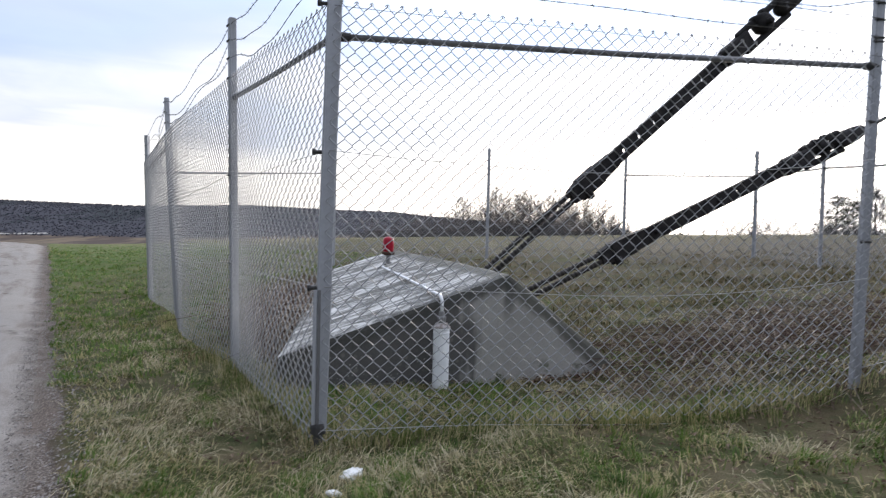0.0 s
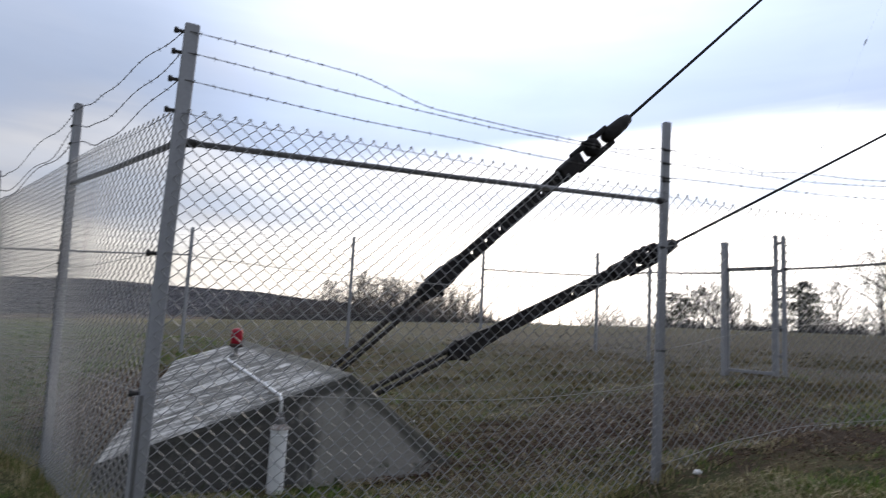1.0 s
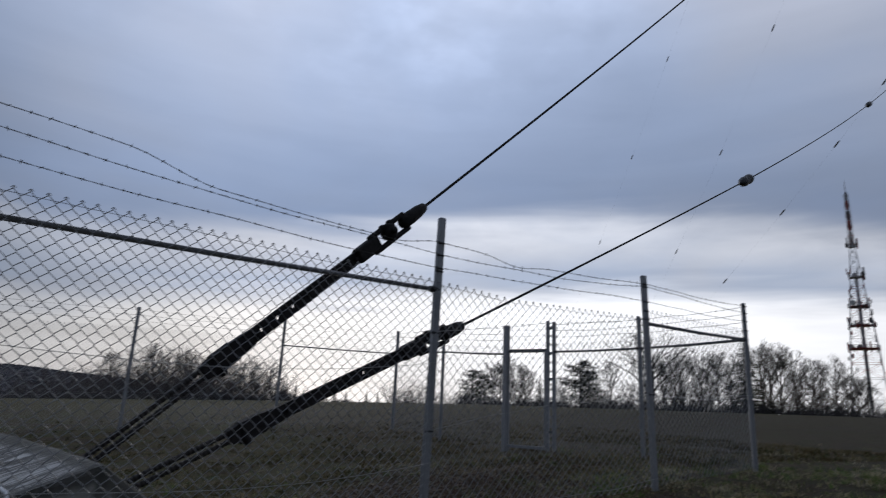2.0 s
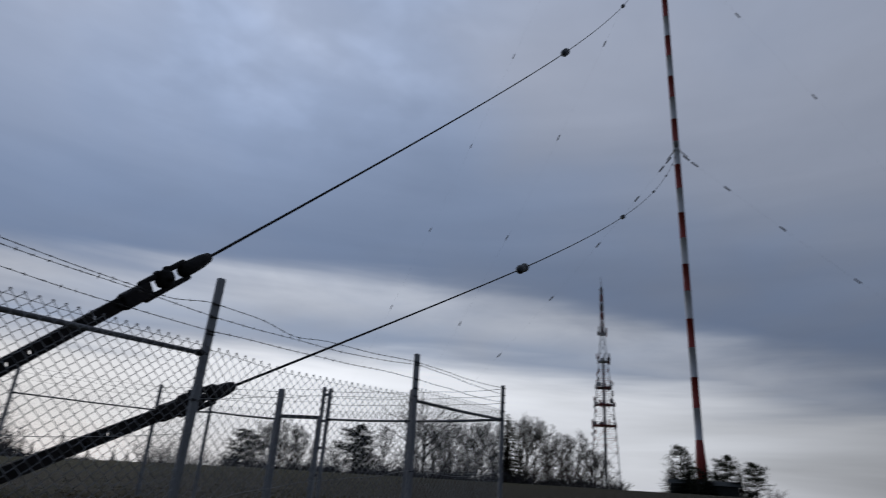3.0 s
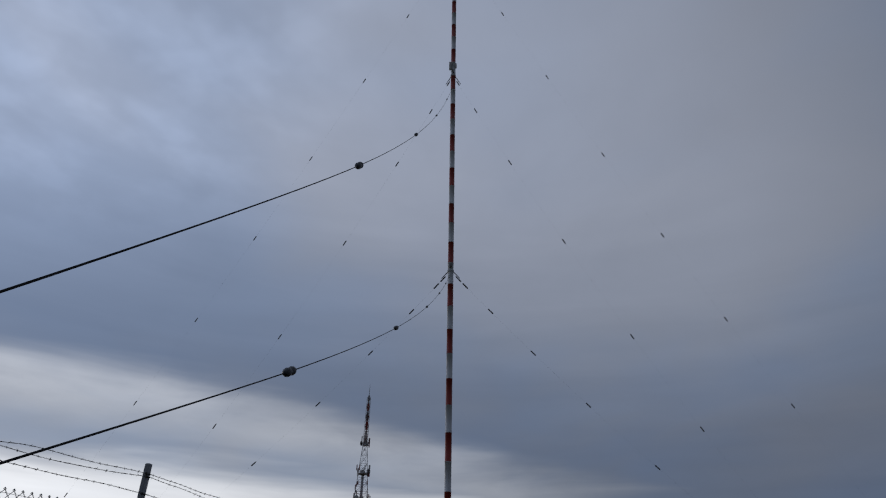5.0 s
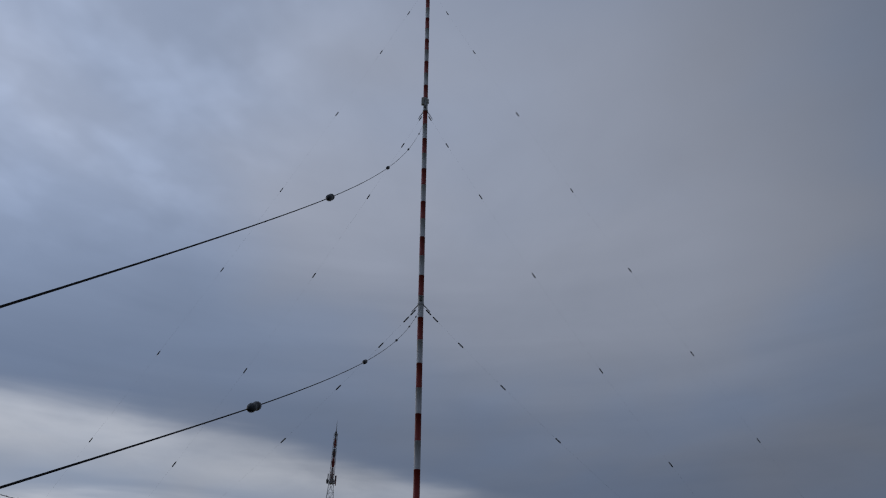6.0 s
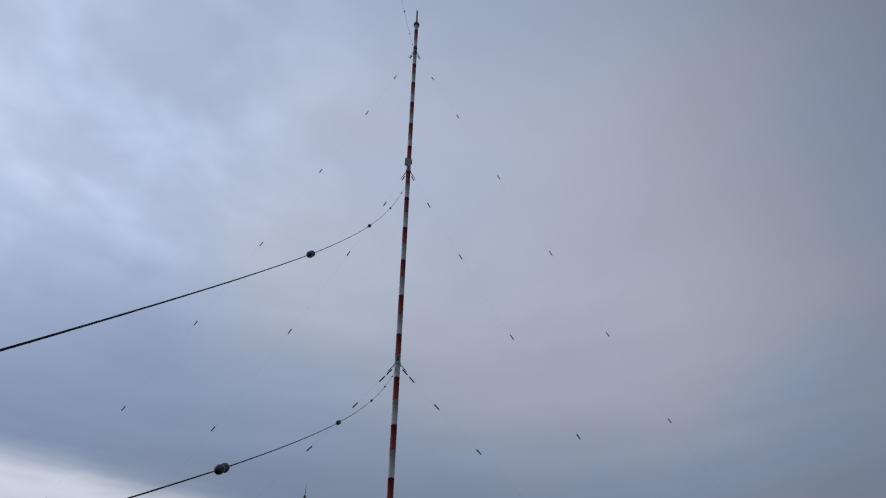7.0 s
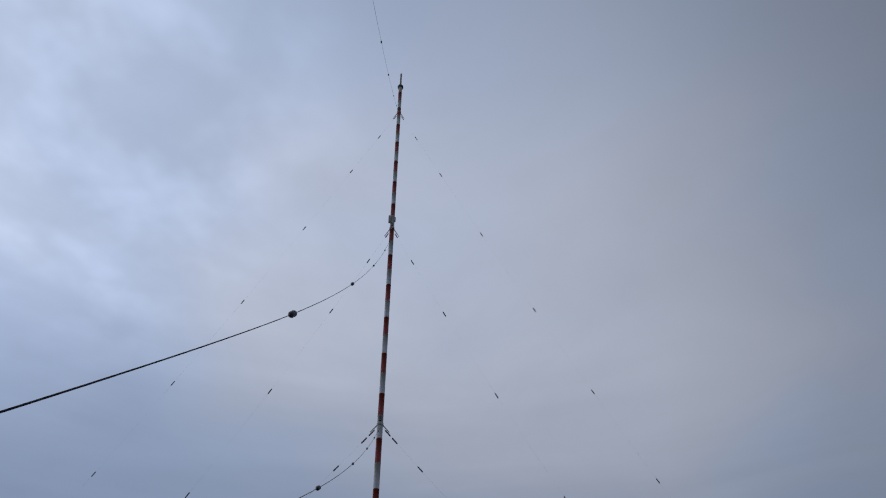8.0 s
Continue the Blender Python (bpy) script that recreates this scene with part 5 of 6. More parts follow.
    # aerials clamped to the legs between the platforms
    for k in range(26):
        z, i = rng.uniform(19, 52), rng.randrange(4)
        p = corner(i, z) + Vector((rng.uniform(-0.5, 0.5), rng.uniform(-0.5, 0.5), 0))
        d = Geo().bevel_box(Matrix.Translation(p), rng.uniform(0.25, 0.5), rng.uniform(0.25, 0.5), rng.uniform(0.8, 2.2), 0.05)
        part("panel_aerial", d, (M_HOUSE, M_TOWERRED, M_TOWERDARK)[k % 3], t)
    # slim aerial column on top
    for z, r, mat in ((66.6, 0.95, M_HOUSE), (69, 0.6, M_HOUSE), (73, 0.75, M_TOWERRED), (77, 0.75, M_TOWERDARK), (81, 0.7, M_TOWERRED), (84.5, 0.55, M_TOWERDARK)):
        g = Geo().bevel_box(axes((tx, ty, z + 1.8), (face.x, face.y, 0)), r * 1.5, r * 1.5, 3.5, 0.1)
        part("aerial_section", g, mat, t)
    part("tip", Geo().tube([(tx, ty, 86), (tx, ty, 89.5), (tx, ty, 93)], [0.22, 0.12, 0.05], 6), M_TOWERDARK, t)


build_tower()


# ---- trees ----
def bare_tree_meshes(seed, height, spread, levels, clear=0.15):
    """Wood and twigs of a leafless tree: limbs fork again and again until they fill a rounded crown."""
    rng = random.Random(seed)
    wood, twigs = Geo(), Geo()
    mid, half = height * (0.5 + clear * 0.5), height * (0.5 - clear * 0.42)

    def inside(p):
        return (p.x ** 2 + p.y ** 2) / (height * spread) ** 2 + ((p.z - mid) / half) ** 2

    def grow(p, way, length, radius, level):
        steps = 3 if level > 2 else 2
        pts, w = [p], way.copy()
        for k in range(steps):
            w = (w + Vector((rng.gauss(0, 0.13), rng.gauss(0, 0.13), rng.gauss(0.05, 0.08)))).normalized()
            pts.append(pts[-1] + w * length / steps)
        if inside(pts[-1]) > 1.0 and level < levels:
            pts = [p, p.lerp(pts[1], 0.6)]
        n = len(pts) - 1
        fine = level < 2
        (twigs if fine else wood).tube(pts, [radius * (1 - 0.4 * k / n) for k in range(n + 1)], 3 if level < 3 else 5, False)
        if level == 0:
            return
        count = (4, 4, 3, 3, 3)[min(level - 1, 4)]
        turn = rng.uniform(0, 6.3)
        for k in range(count):
            h = 1.0 if k == 0 else rng.uniform(0.35, 1.0)
            i = min(int(h * n), n - 1)
            q = pts[i].lerp(pts[i + 1], h * n - i)
            a = turn + 2.4 * k + rng.uniform(-0.4, 0.4)
            ref = Vector((1, 0, 0)) if abs(w.z) > 0.8 else Vector((0, 0, 1))
            u = w.cross(ref).normalized()
            v = w.cross(u)
            tilt = rng.uniform(0.35, 0.8) if k else rng.uniform(0.1, 0.35)
            nw = (w * math.cos(tilt) + (u * math.cos(a) + v * math.sin(a)) * math.sin(tilt)).normalized()
            grow(q, nw, length * rng.uniform(0.62, 0.84), max(radius * (0.62 if k == 0 else rng.uniform(0.4, 0.55)), 0.014), level - 1)

    pts, w = [Vector((0, 0, -0.3))], Vector((rng.gauss(0, 0.05), rng.gauss(0, 0.05), 1)).normalized()
    for k in range(8):
        w = (w + Vector((rng.gauss(0, 0.05), rng.gauss(0, 0.05), 0.05))).normalized()
        pts.append(pts[-1] + w * height * 0.72 / 8)
    base = height * 0.02
    wood.tube(pts, [base * (1 - 0.75 * k / 8) for k in range(9)], 7, False)
    limbs = 9
    for j in range(limbs):
        h = min(clear + (0.95 - clear) * (j + rng.uniform(0, 0.8)) / limbs, 0.99) * 7.99
        q = pts[int(h)].lerp(pts[int(h) + 1], h - int(h))
        a = j * 2.4 + rng.uniform(-0.5, 0.5)
        rise = rng.uniform(0.5, 0.9) + 0.1 * h
        grow(q, Vector((math.cos(a), math.sin(a), rise)).normalized(), height * spread * rng.uniform(0.62, 0.85) * (1.05 - 0.045 * h), base * 0.45, levels)
    top = max(p[2] for p in wood.v + twigs.v)
    for geo in (wood, twigs):
        geo.v = [(p[0], p[1], p[2] * height / top) for p in geo.v]
    return wood, twigs


def bush_meshes(seed, height):
    """Stems and fine twigs of a leafless thicket: many thin rods fanning up from the ground."""
    rng = random.Random(seed)
    wood, twigs = Geo(), Geo()
    for n in range(30):
        a, out = rng.uniform(0, 6.3), rng.uniform(0.0, 1.0)
        p = Vector((math.cos(a), math.sin(a), 0)) * out * height * 0.3 + Vector((0, 0, -0.2))
        w = Vector((math.cos(a) * out * 0.55 + rng.gauss(0, 0.14), math.sin(a) * out * 0.55 + rng.gauss(0, 0.14), 1)).normalized()
        length, pts = height * rng.uniform(0.45, 1.02) * (1.0 - 0.25 * out), [p]
        for k in range(5):
            w = (w + Vector((rng.gauss(0, 0.13), rng.gauss(0, 0.13), 0.03))).normalized()
            pts.append(pts[-1] + w * length / 5)
        wood.tube(pts, [0.038 - 0.005 * k for k in range(6)], 4, False)
        for j in range(11):
            h = rng.uniform(0.18, 1.0) * 4.99
            q = pts[int(h)].lerp(pts[int(h) + 1], h - int(h))
            b = rng.uniform(0, 6.3)
            way = (Vector((math.cos(b), math.sin(b), 0)) * rng.uniform(0.5, 1.1) + w * rng.uniform(0.5, 1.0)).normalized()
            size = length * rng.uniform(0.12, 0.28)
            mid = q + way * size * 0.55
            tip = mid + (way + Vector((rng.gauss(0, 0.3), rng.gauss(0, 0.3), rng.gauss(0.15, 0.25)))).normalized() * size * 0.45
            twigs.tube([q, mid, tip], [0.018, 0.014, 0.009], 3, False)
            for k in range(3):
                c = q.lerp(tip, rng.uniform(0.25, 1.0))
                v = (way + Vector((rng.gauss(0, 0.6), rng.gauss(0, 0.6), rng.gauss(0.15, 0.5)))).normalized()
                twigs.tube([c, c + v * size * rng.uniform(0.25, 0.6)], [0.012, 0.007], 3, False)
    top = max(p[2] for p in wood.v + twigs.v)
    for geo in (wood, twigs):
        geo.v = [(p[0], p[1], p[2] * height / top) for p in geo.v]
    return wood, twigs


def conifer_meshes(seed, height, kind):
    """Trunk and needle sprays: kind 0 a full spruce cone, kind 1 an open pine with clumps high up."""
    rng = random.Random(seed)
    wood, needles = Geo(), Geo()
    wood.tube([(0, 0, -0.3), (0.05, 0, height * 0.5), (0, 0.05, height * 0.98)], [height * 0.02, height * 0.013, 0.02], 7, False)

    def spray(p, way, length):
        across = way.cross(Vector((0, 0, 1))).normalized()
        rungs = 6 if kind == 0 else 5
        for k in range(rungs):
            h = k / (rungs - 1)
            for sgn in (-1, 1):
                q = p + way * length * h
                tip = q + (way * 0.5 + across * sgn * rng.uniform(0.5, 1.0) + Vector((0, 0, rng.uniform(-0.5, 0.35)))) * length * 0.38 * (1.1 - h * 0.7)
                wd = way * length * 0.09
                needles.add([q - wd, q + wd, tip], [(0, 1, 2)])
        needles.add([p - across * 0.05, p + across * 0.05, p + way * length * 1.1], [(0, 1, 2)])

    if kind == 0:
        z = height * 0.06
        while z < height * 0.985:
            h = z / height
            reach = height * 0.2 * (1 - h) ** 0.75 * rng.uniform(0.8, 1.15) + 0.12
            for k in range(9):
                a = rng.uniform(0, 2 * math.pi)
                way = Vector((math.cos(a), math.sin(a), rng.uniform(-0.35, 0.05))).normalized()
                r = reach * rng.uniform(0.7, 1.1)
                wood.tube([(0, 0, z), Vector((0, 0, z)) + way * r * 0.8], [0.03, 0.008], 3, False)
                spray(Vector((0, 0, z)) + way * r * 0.1, way, r * 0.6)
                spray(Vector((0, 0, z)) + way * r * 0.5, way, r * 0.55)
            z += height * 0.021
    else:
        for k in range(85):
            h = rng.uniform(0.1, 0.97)
            a = rng.uniform(0, 2 * math.pi)
            reach = height * rng.uniform(0.2, 0.36) * max(0.12, 1 - ((h - 0.42) / 0.62) ** 2) ** 0.6
            way = Vector((math.cos(a), math.sin(a), rng.uniform(-0.05, 0.35))).normalized()
            p0 = Vector((0, 0, h * height))
            p1 = p0 + way * reach
            wood.tube([p0, p0.lerp(p1, 0.5) + Vector((0, 0, -0.05)), p1], [height * 0.006, height * 0.004, 0.012], 4, False)
            for j in range(24):
                c = p0.lerp(p1, rng.uniform(0.3, 1.02)) + Vector((rng.gauss(0, 1), rng.gauss(0, 1), rng.gauss(0.2, 0.55))) * height * 0.03
                w2 = Vector((rng.gauss(0, 1), rng.gauss(0, 1), rng.gauss(0.6, 0.7))).normalized()
                spray(c, w2, height * rng.uniform(0.035, 0.065))
    return wood, needles


def make_tree(name, meshes, crown_mat, label, category, group):
    ob = new(name)
    tagged(ob, label, category, group)
    for pn, geo, mat in (("trunk", meshes[0], M_BARK), ("crown", meshes[1], crown_mat)):
        q = new(pn, mesh_of(pn, geo, mat))
        q.parent = ob
    return ob


def plant(az, dist):
    x, y = dist * math.sin(radians(az)), dist * math.cos(radians(az))
    return x, y, gz(x, y)


def height_for(el, az, dist):
    return 1.6 + dist * math.tan(radians(el)) - plant(az, dist)[2]


BARE = [bare_tree_meshes(s, 10.0, w, 4) for s, w in ((11, 0.33), (12, 0.37), (13, 0.3), (14, 0.35), (15, 0.32))]
OPEN = [bare_tree_meshes(16, 10.0, 0.52, 3, 0.3)]
BUSH = [bush_meshes(s, 6.0) for s in (21, 22, 23, 24)]
SPRUCE = [conifer_meshes(s, 10.0, 0) for s in (31, 32)]
PINE = [conifer_meshes(s, 10.0, 1) for s in (41, 42, 43)]
LABELS = {"bare": "leafless grey broadleaf tree with fine bare twigs", "open": "large leafless tree with spreading dark limbs and an open crown", "bush": "tangled leafless thicket bush on the meadow edge",
          "spruce": "dark green dense spruce tree", "pine": "dark evergreen pine with clumped crown"}
masters = {}


def put_tree(kind, pick, az, el, dist, wide=1.0):
    """Plants a tree of a kind so that its top stands el degrees up, seen from the lane."""
    rng = random.Random(int(az * 10) + pick)
    x, y, z = plant(az, dist)
    h = height_for(el, az, dist)
    src, full = {"bare": (BARE, 10.0), "open": (OPEN, 10.0), "bush": (BUSH, 6.0), "spruce": (SPRUCE, 10.0), "pine": (PINE, 10.0)}[kind]
    key = (kind, pick % len(src))
    s = h / full
    m = Matrix.LocRotScale((x, y, z - 0.1), Euler((0, 0, rng.uniform(0, 6.3))), None)
    if key not in masters:
        name = {"bare": "bare_tree", "open": "bare_tree", "bush": "bush", "spruce": "spruce_tree", "pine": "pine_tree"}[kind]
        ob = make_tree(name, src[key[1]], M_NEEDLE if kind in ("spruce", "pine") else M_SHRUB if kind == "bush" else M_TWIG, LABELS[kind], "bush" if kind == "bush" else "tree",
                       "trees along the meadow" if kind != "bush" else "bushes along the meadow")
        ob.matrix_basis = m
        masters[key] = ob
    else:
        ob = copy_thing(masters[key], m)
    ob.scale = (s * wide, s * wide, s)
    return ob


_rng = random.Random(77)
# thicket behind the fence, seen past the concrete block
for i, (az, el) in enumerate(((-9.5, 0.9), (-7.5, 1.3), (-6.0, 1.5), (-4.4, 1.9), (-2.8, 2.4), (-1.2, 3.0), (0.2, 3.5), (1.4, 3.9), (2.4, 4.1), (3.5, 3.8),
                              (4.6, 3.8), (5.7, 3.7), (6.6, 3.9), (7.8, 3.7), (9.0, 3.5), (10.2, 3.2), (11.4, 2.4))):
    put_tree("bush", i, az, el + _rng.uniform(-0.1, 0.8), 88 + _rng.uniform(-6, 10), 1.2)
    if i % 2 == 0:
        put_tree("bush", i + 1, az + 0.6, el * 0.8 + _rng.uniform(-0.2, 0.4), 84 + _rng.uniform(-4, 4), 1.25)
for i, (az, el) in enumerate(((-1.4, 3.3), (1.7, 4.3), (4.0, 4.2), (6.9, 4.3), (9.4, 3.9))):
    put_tree("bare", i, az, el, 93, 0.8)
for az, el in ((12.4, 1.9), (13.2, 1.7), (13.9, 1.3), (15.7, 2.15), (16.6, 1.6), (17.6, 1.2), (19.4, 1.3), (20.4, 1.1)):
    put_tree("spruce", int(az * 3), az, el, 110, 1.1)
for i, (az, el) in enumerate(((21.9, 2.2), (23.2, 2.5), (24.5, 2.0), (25.7, 1.7), (27.0, 1.5))):
    put_tree("bush", i, az, el, 100, 1.3)
# shrubby evergreens and bare trees past the gate
for kind, i, az, el, d, w in (
        ("pine", 0, 28.9, 3.4, 92, 1.5), ("bare", 0, 30.6, 4.3, 100, 1.0), ("pine", 1, 30.0, 3.0, 95, 1.1), ("bare", 1, 32.2, 4.7, 100, 1.0), ("bare", 2, 33.6, 4.2, 104, 1.0),
        ("spruce", 1, 34.9, 3.1, 96, 1.3), ("pine", 2, 38.5, 4.5, 90, 1.6), ("bare", 4, 36.6, 3.2, 110, 1.0), ("bush", 1, 37.2, 2.4, 98, 1.3), ("bush", 0, 40.0, 2.6, 96, 1.3),
        ("open", 0, 44.4, 7.8, 84, 1.0), ("bare", 0, 41.0, 4.6, 102, 1.0), ("bare", 1, 45.4, 5.6, 98, 1.0), ("bare", 2, 46.8, 6.0, 96, 0.9), ("bare", 4, 48.2, 5.9, 95, 0.9),
        ("bare", 0, 49.6, 5.7, 98, 0.9), ("spruce", 0, 51.7, 6.4, 90, 1.9), ("bare", 3, 50.6, 5.6, 102, 0.85), ("bare", 2, 52.9, 6.7, 94, 0.85), ("bare", 1, 54.0, 6.3, 96, 0.85),
        ("bare", 4, 55.2, 5.7, 98, 0.9), ("bare", 0, 56.5, 5.1, 98, 0.85), ("bare", 2, 57.8, 5.4, 100, 0.85), ("bare", 3, 58.8, 4.4, 102, 0.85), ("bare", 1, 59.8, 3.3, 104, 0.9), ("bush", 2, 60.6, 2.2, 104, 1.2),
        ("bare", 1, 43.9, 5.2, 108, 1.0), ("bare", 4, 46.1, 5.3, 106, 1.0), ("bare", 3, 49.0, 5.3, 106, 1.0), ("bare", 1, 53.4, 6.0, 106, 0.95), ("bare", 4, 56.0, 5.0, 108, 0.95), ("bare", 2, 59.2, 4.0, 108, 0.95),
        ("bare", 2, 31.4, 4.2, 108, 1.0), ("bare", 4, 33.0, 4.2, 108, 1.0), ("pine", 0, 39.2, 3.6, 94, 1.2), ("bush", 0, 44.0, 3.3, 92, 1.5), ("bush", 1, 46.2, 3.3, 92, 1.5), ("bush", 2, 48.4, 3.4, 92, 1.5), ("bush", 0, 50.4, 3.4, 92, 1.5), ("bush", 1, 54.4, 3.4, 96, 1.5), ("bush", 2, 56.8, 3.2, 98, 1.5), ("bush", 3, 32.6, 3.0, 96, 1.5), ("bush", 1, 42.3, 3.0, 94, 1.5), ("bush", 0, 47.3, 3.4, 90, 1.5), ("bush", 3, 52.6, 3.4, 92, 1.5), ("bush", 2, 55.6, 3.2, 94, 1.5), ("bush", 3, 58.3, 2.9, 98, 1.5),
        ("pine", 0, 66.0, 4.3, 128, 1.05), ("spruce", 1, 65.3, 3.2, 126, 2.4), ("pine", 2, 69.3, 3.7, 130, 1.15), ("spruce", 0, 68.6, 3.0, 132, 2.6), ("pine", 1, 71.4, 3.2, 128, 1.2), ("pine", 0, 67.2, 2.7, 118, 1.3), ("spruce", 1, 67.9, 3.1, 122, 2.0), ("spruce", 0, 66.5, 3.4, 121, 2.6), ("spruce", 1, 70.3, 2.9, 124, 2.6), ("bush", 1, 70.4, 2.0, 126, 1.4), ("bush", 0, 72.6, 1.7, 126, 1.4)):
    put_tree(kind, i, az, el, d, w)
for i, (az, el) in enumerate(((81.6, 3.5), (83.3, 3.8), (84.6, 3.5), (86.2, 3.9), (87.5, 3.9), (89.2, 3.6), (91, 3.4))):
    put_tree("bare", i, az, el, 175, 1.3)


def build_undergrowth():
    """Dense thin stems that close the gaps under the trees."""
    rng = random.Random(9)
    g = Geo()
    for lo, hi, r0, r1, count, tall in ((27.5, 61.5, 84, 100, 2600, 2.4), (-11, 14, 80, 88, 1500, 1.9), (14, 28, 92, 104, 1300, 1.0)):
        for i in range(count):
            az, r = rng.uniform(lo, hi), rng.uniform(r0, r1)
            x, y, z = plant(az, r)
            h = tall * rng.uniform(0.35, 1.0) * (0.7 + 0.3 * math.sin(az * 1.7) * math.sin(az * 0.6 + 1))
            p = Vector((x, y, z - 0.1))
            q = p + Vector((rng.gauss(0, 0.35), rng.gauss(0, 0.35), 0.6)) * h
            e = q + Vector((rng.gauss(0, 0.4), rng.gauss(0, 0.4), 0.4)) * h
            g.tube([p, q, e], [0.035, 0.026, 0.014], 3, False)
            for k in range(2):
                b = p.lerp(q, rng.uniform(0.3, 1.0))
                g.tube([b, b + Vector((rng.gauss(0, 0.5), rng.gauss(0, 0.5), rng.uniform(0.1, 0.6))) * h * 0.6], [0.024, 0.012], 3, False)
    solid("undergrowth", g, M_TWIG, "dense leafless undergrowth along the far edge of the meadow", "undergrowth", "stuff")


build_undergrowth()


# ---- woods on the far ridge ----
def build_far_woods():
    rng = random.Random(5)
    g = Geo()
    base = [(0, 0, 1), (1, 0, 0), (0, 1, 0), (-1, 0, 0), (0, -1, 0), (0, 0, -0.8)]
    faces = [(0, 1, 2), (0, 2, 3), (0, 3, 4), (0, 4, 1), (2, 1, 5), (3, 2, 5), (4, 3, 5), (1, 4, 5)]
    for i in range(17000):
        az, r = rng.uniform(-62, 6), 1640 - 610 * rng.uniform(0, 1) ** 1.1
        x, y = r * math.sin(radians(az)), r * math.cos(radians(az))
        z, s = gz(x, y), rng.uniform(0.9, 1.9)
        tall = rng.uniform(0.9, 1.7)
        g.add([(x + p[0] * s * rng.uniform(0.7, 1.3), y + p[1] * s * rng.uniform(0.7, 1.3), z + s * 0.3 + p[2] * s * tall * rng.uniform(0.7, 1.3)) for p in base], faces)
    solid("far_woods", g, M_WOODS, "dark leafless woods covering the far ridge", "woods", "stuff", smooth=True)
    # a pale track and hedge lines down in the valley
    g = Geo()
    pts = []
    for k in range(40):
        az = -60 + k * 0.615
        r = 1030 + 0.5 * k + 6 * math.sin(k * 0.5)
        pts.append((r, az))
    for r, az in pts:
        for e in (0, 14.0):
            x, y = (r + e) * math.sin(radians(az)), (r + e) * math.cos(radians(az))
            g.v.append((x, y, gz(x, y) + 0.4))
    for k in range(len(pts) - 1):
        g.f.append((2 * k, 2 * k + 1, 2 * k + 3, 2 * k + 2))
    solid("far_track", g, M_TRACK, "pale farm track in the distant valley", "track", "structure")


build_far_woods()


# ---- small buildings far off ----
def build_hut(name, az, dist, w, d, h, wall, roof, label):
    x, y, z = plant(az, dist)
    t = thing(name, (x, y, z), label, "hut")
    face = Vector((-x, -y, 0)).normalized()
    m = axes((x, y, z + h / 2 - 0.2), face)
    part("wall", Geo().bevel_box(m, d, w, h + 0.4, 0.05), wall, t)
    g = Geo()
    e = 0.35
    pts = [m @ Vector(q) for q in ((d / 2 + e, -w / 2 - e, h / 2 + 0.2), (d / 2 + e, w / 2 + e, h / 2 + 0.2), (-d / 2 - e, w / 2 + e, h / 2 + 0.2), (-d / 2 - e, -w / 2 - e, h / 2 + 0.2),
                                    (0, -w / 2 - e, h / 2 + 0.2 + d * 0.2), (0, w / 2 + e, h / 2 + 0.2 + d * 0.2))]
    g.add(pts, [(0, 1, 5, 4), (2, 3, 4, 5), (0, 4, 3), (1, 2, 5), (3, 2, 1, 0)])
    part("roof", g, roof, t)
    return t


build_hut("transmitter_hut", 67.6, 124, 11.0, 4.0, 2.9, M_HUT, M_HUT, "low dark green hut at the foot of the mast")
build_hut("farm_shed", 35.6, 128, 3.4, 3.0, 1.5, M_HOUSE, M_ROOFTILE, "small pale shed among the trees")
build_hut("farm_shed", 39.0, 130, 4.2, 3.0, 1.2, M_HOUSE, M_ROOFTILE, "small pale shed among the trees")


# ---- grass, dead stems, litter ----
LITTER = ((-0.37, 4.10, 0.1), (-0.42, 3.86, 0.07), (3.36, 5.28, 0.07), (2.8, 4.27, 0.06), (1.45, 8.8, 0.07))      # place and room round it


def inside_block(x, y):
    p = Vector((x, y)) - BLOCK_A
    return -2.1 < p.dot(GUY_U) < 1.22 and -0.02 < p.dot(GUY_V) < BLOCK_W + 0.02


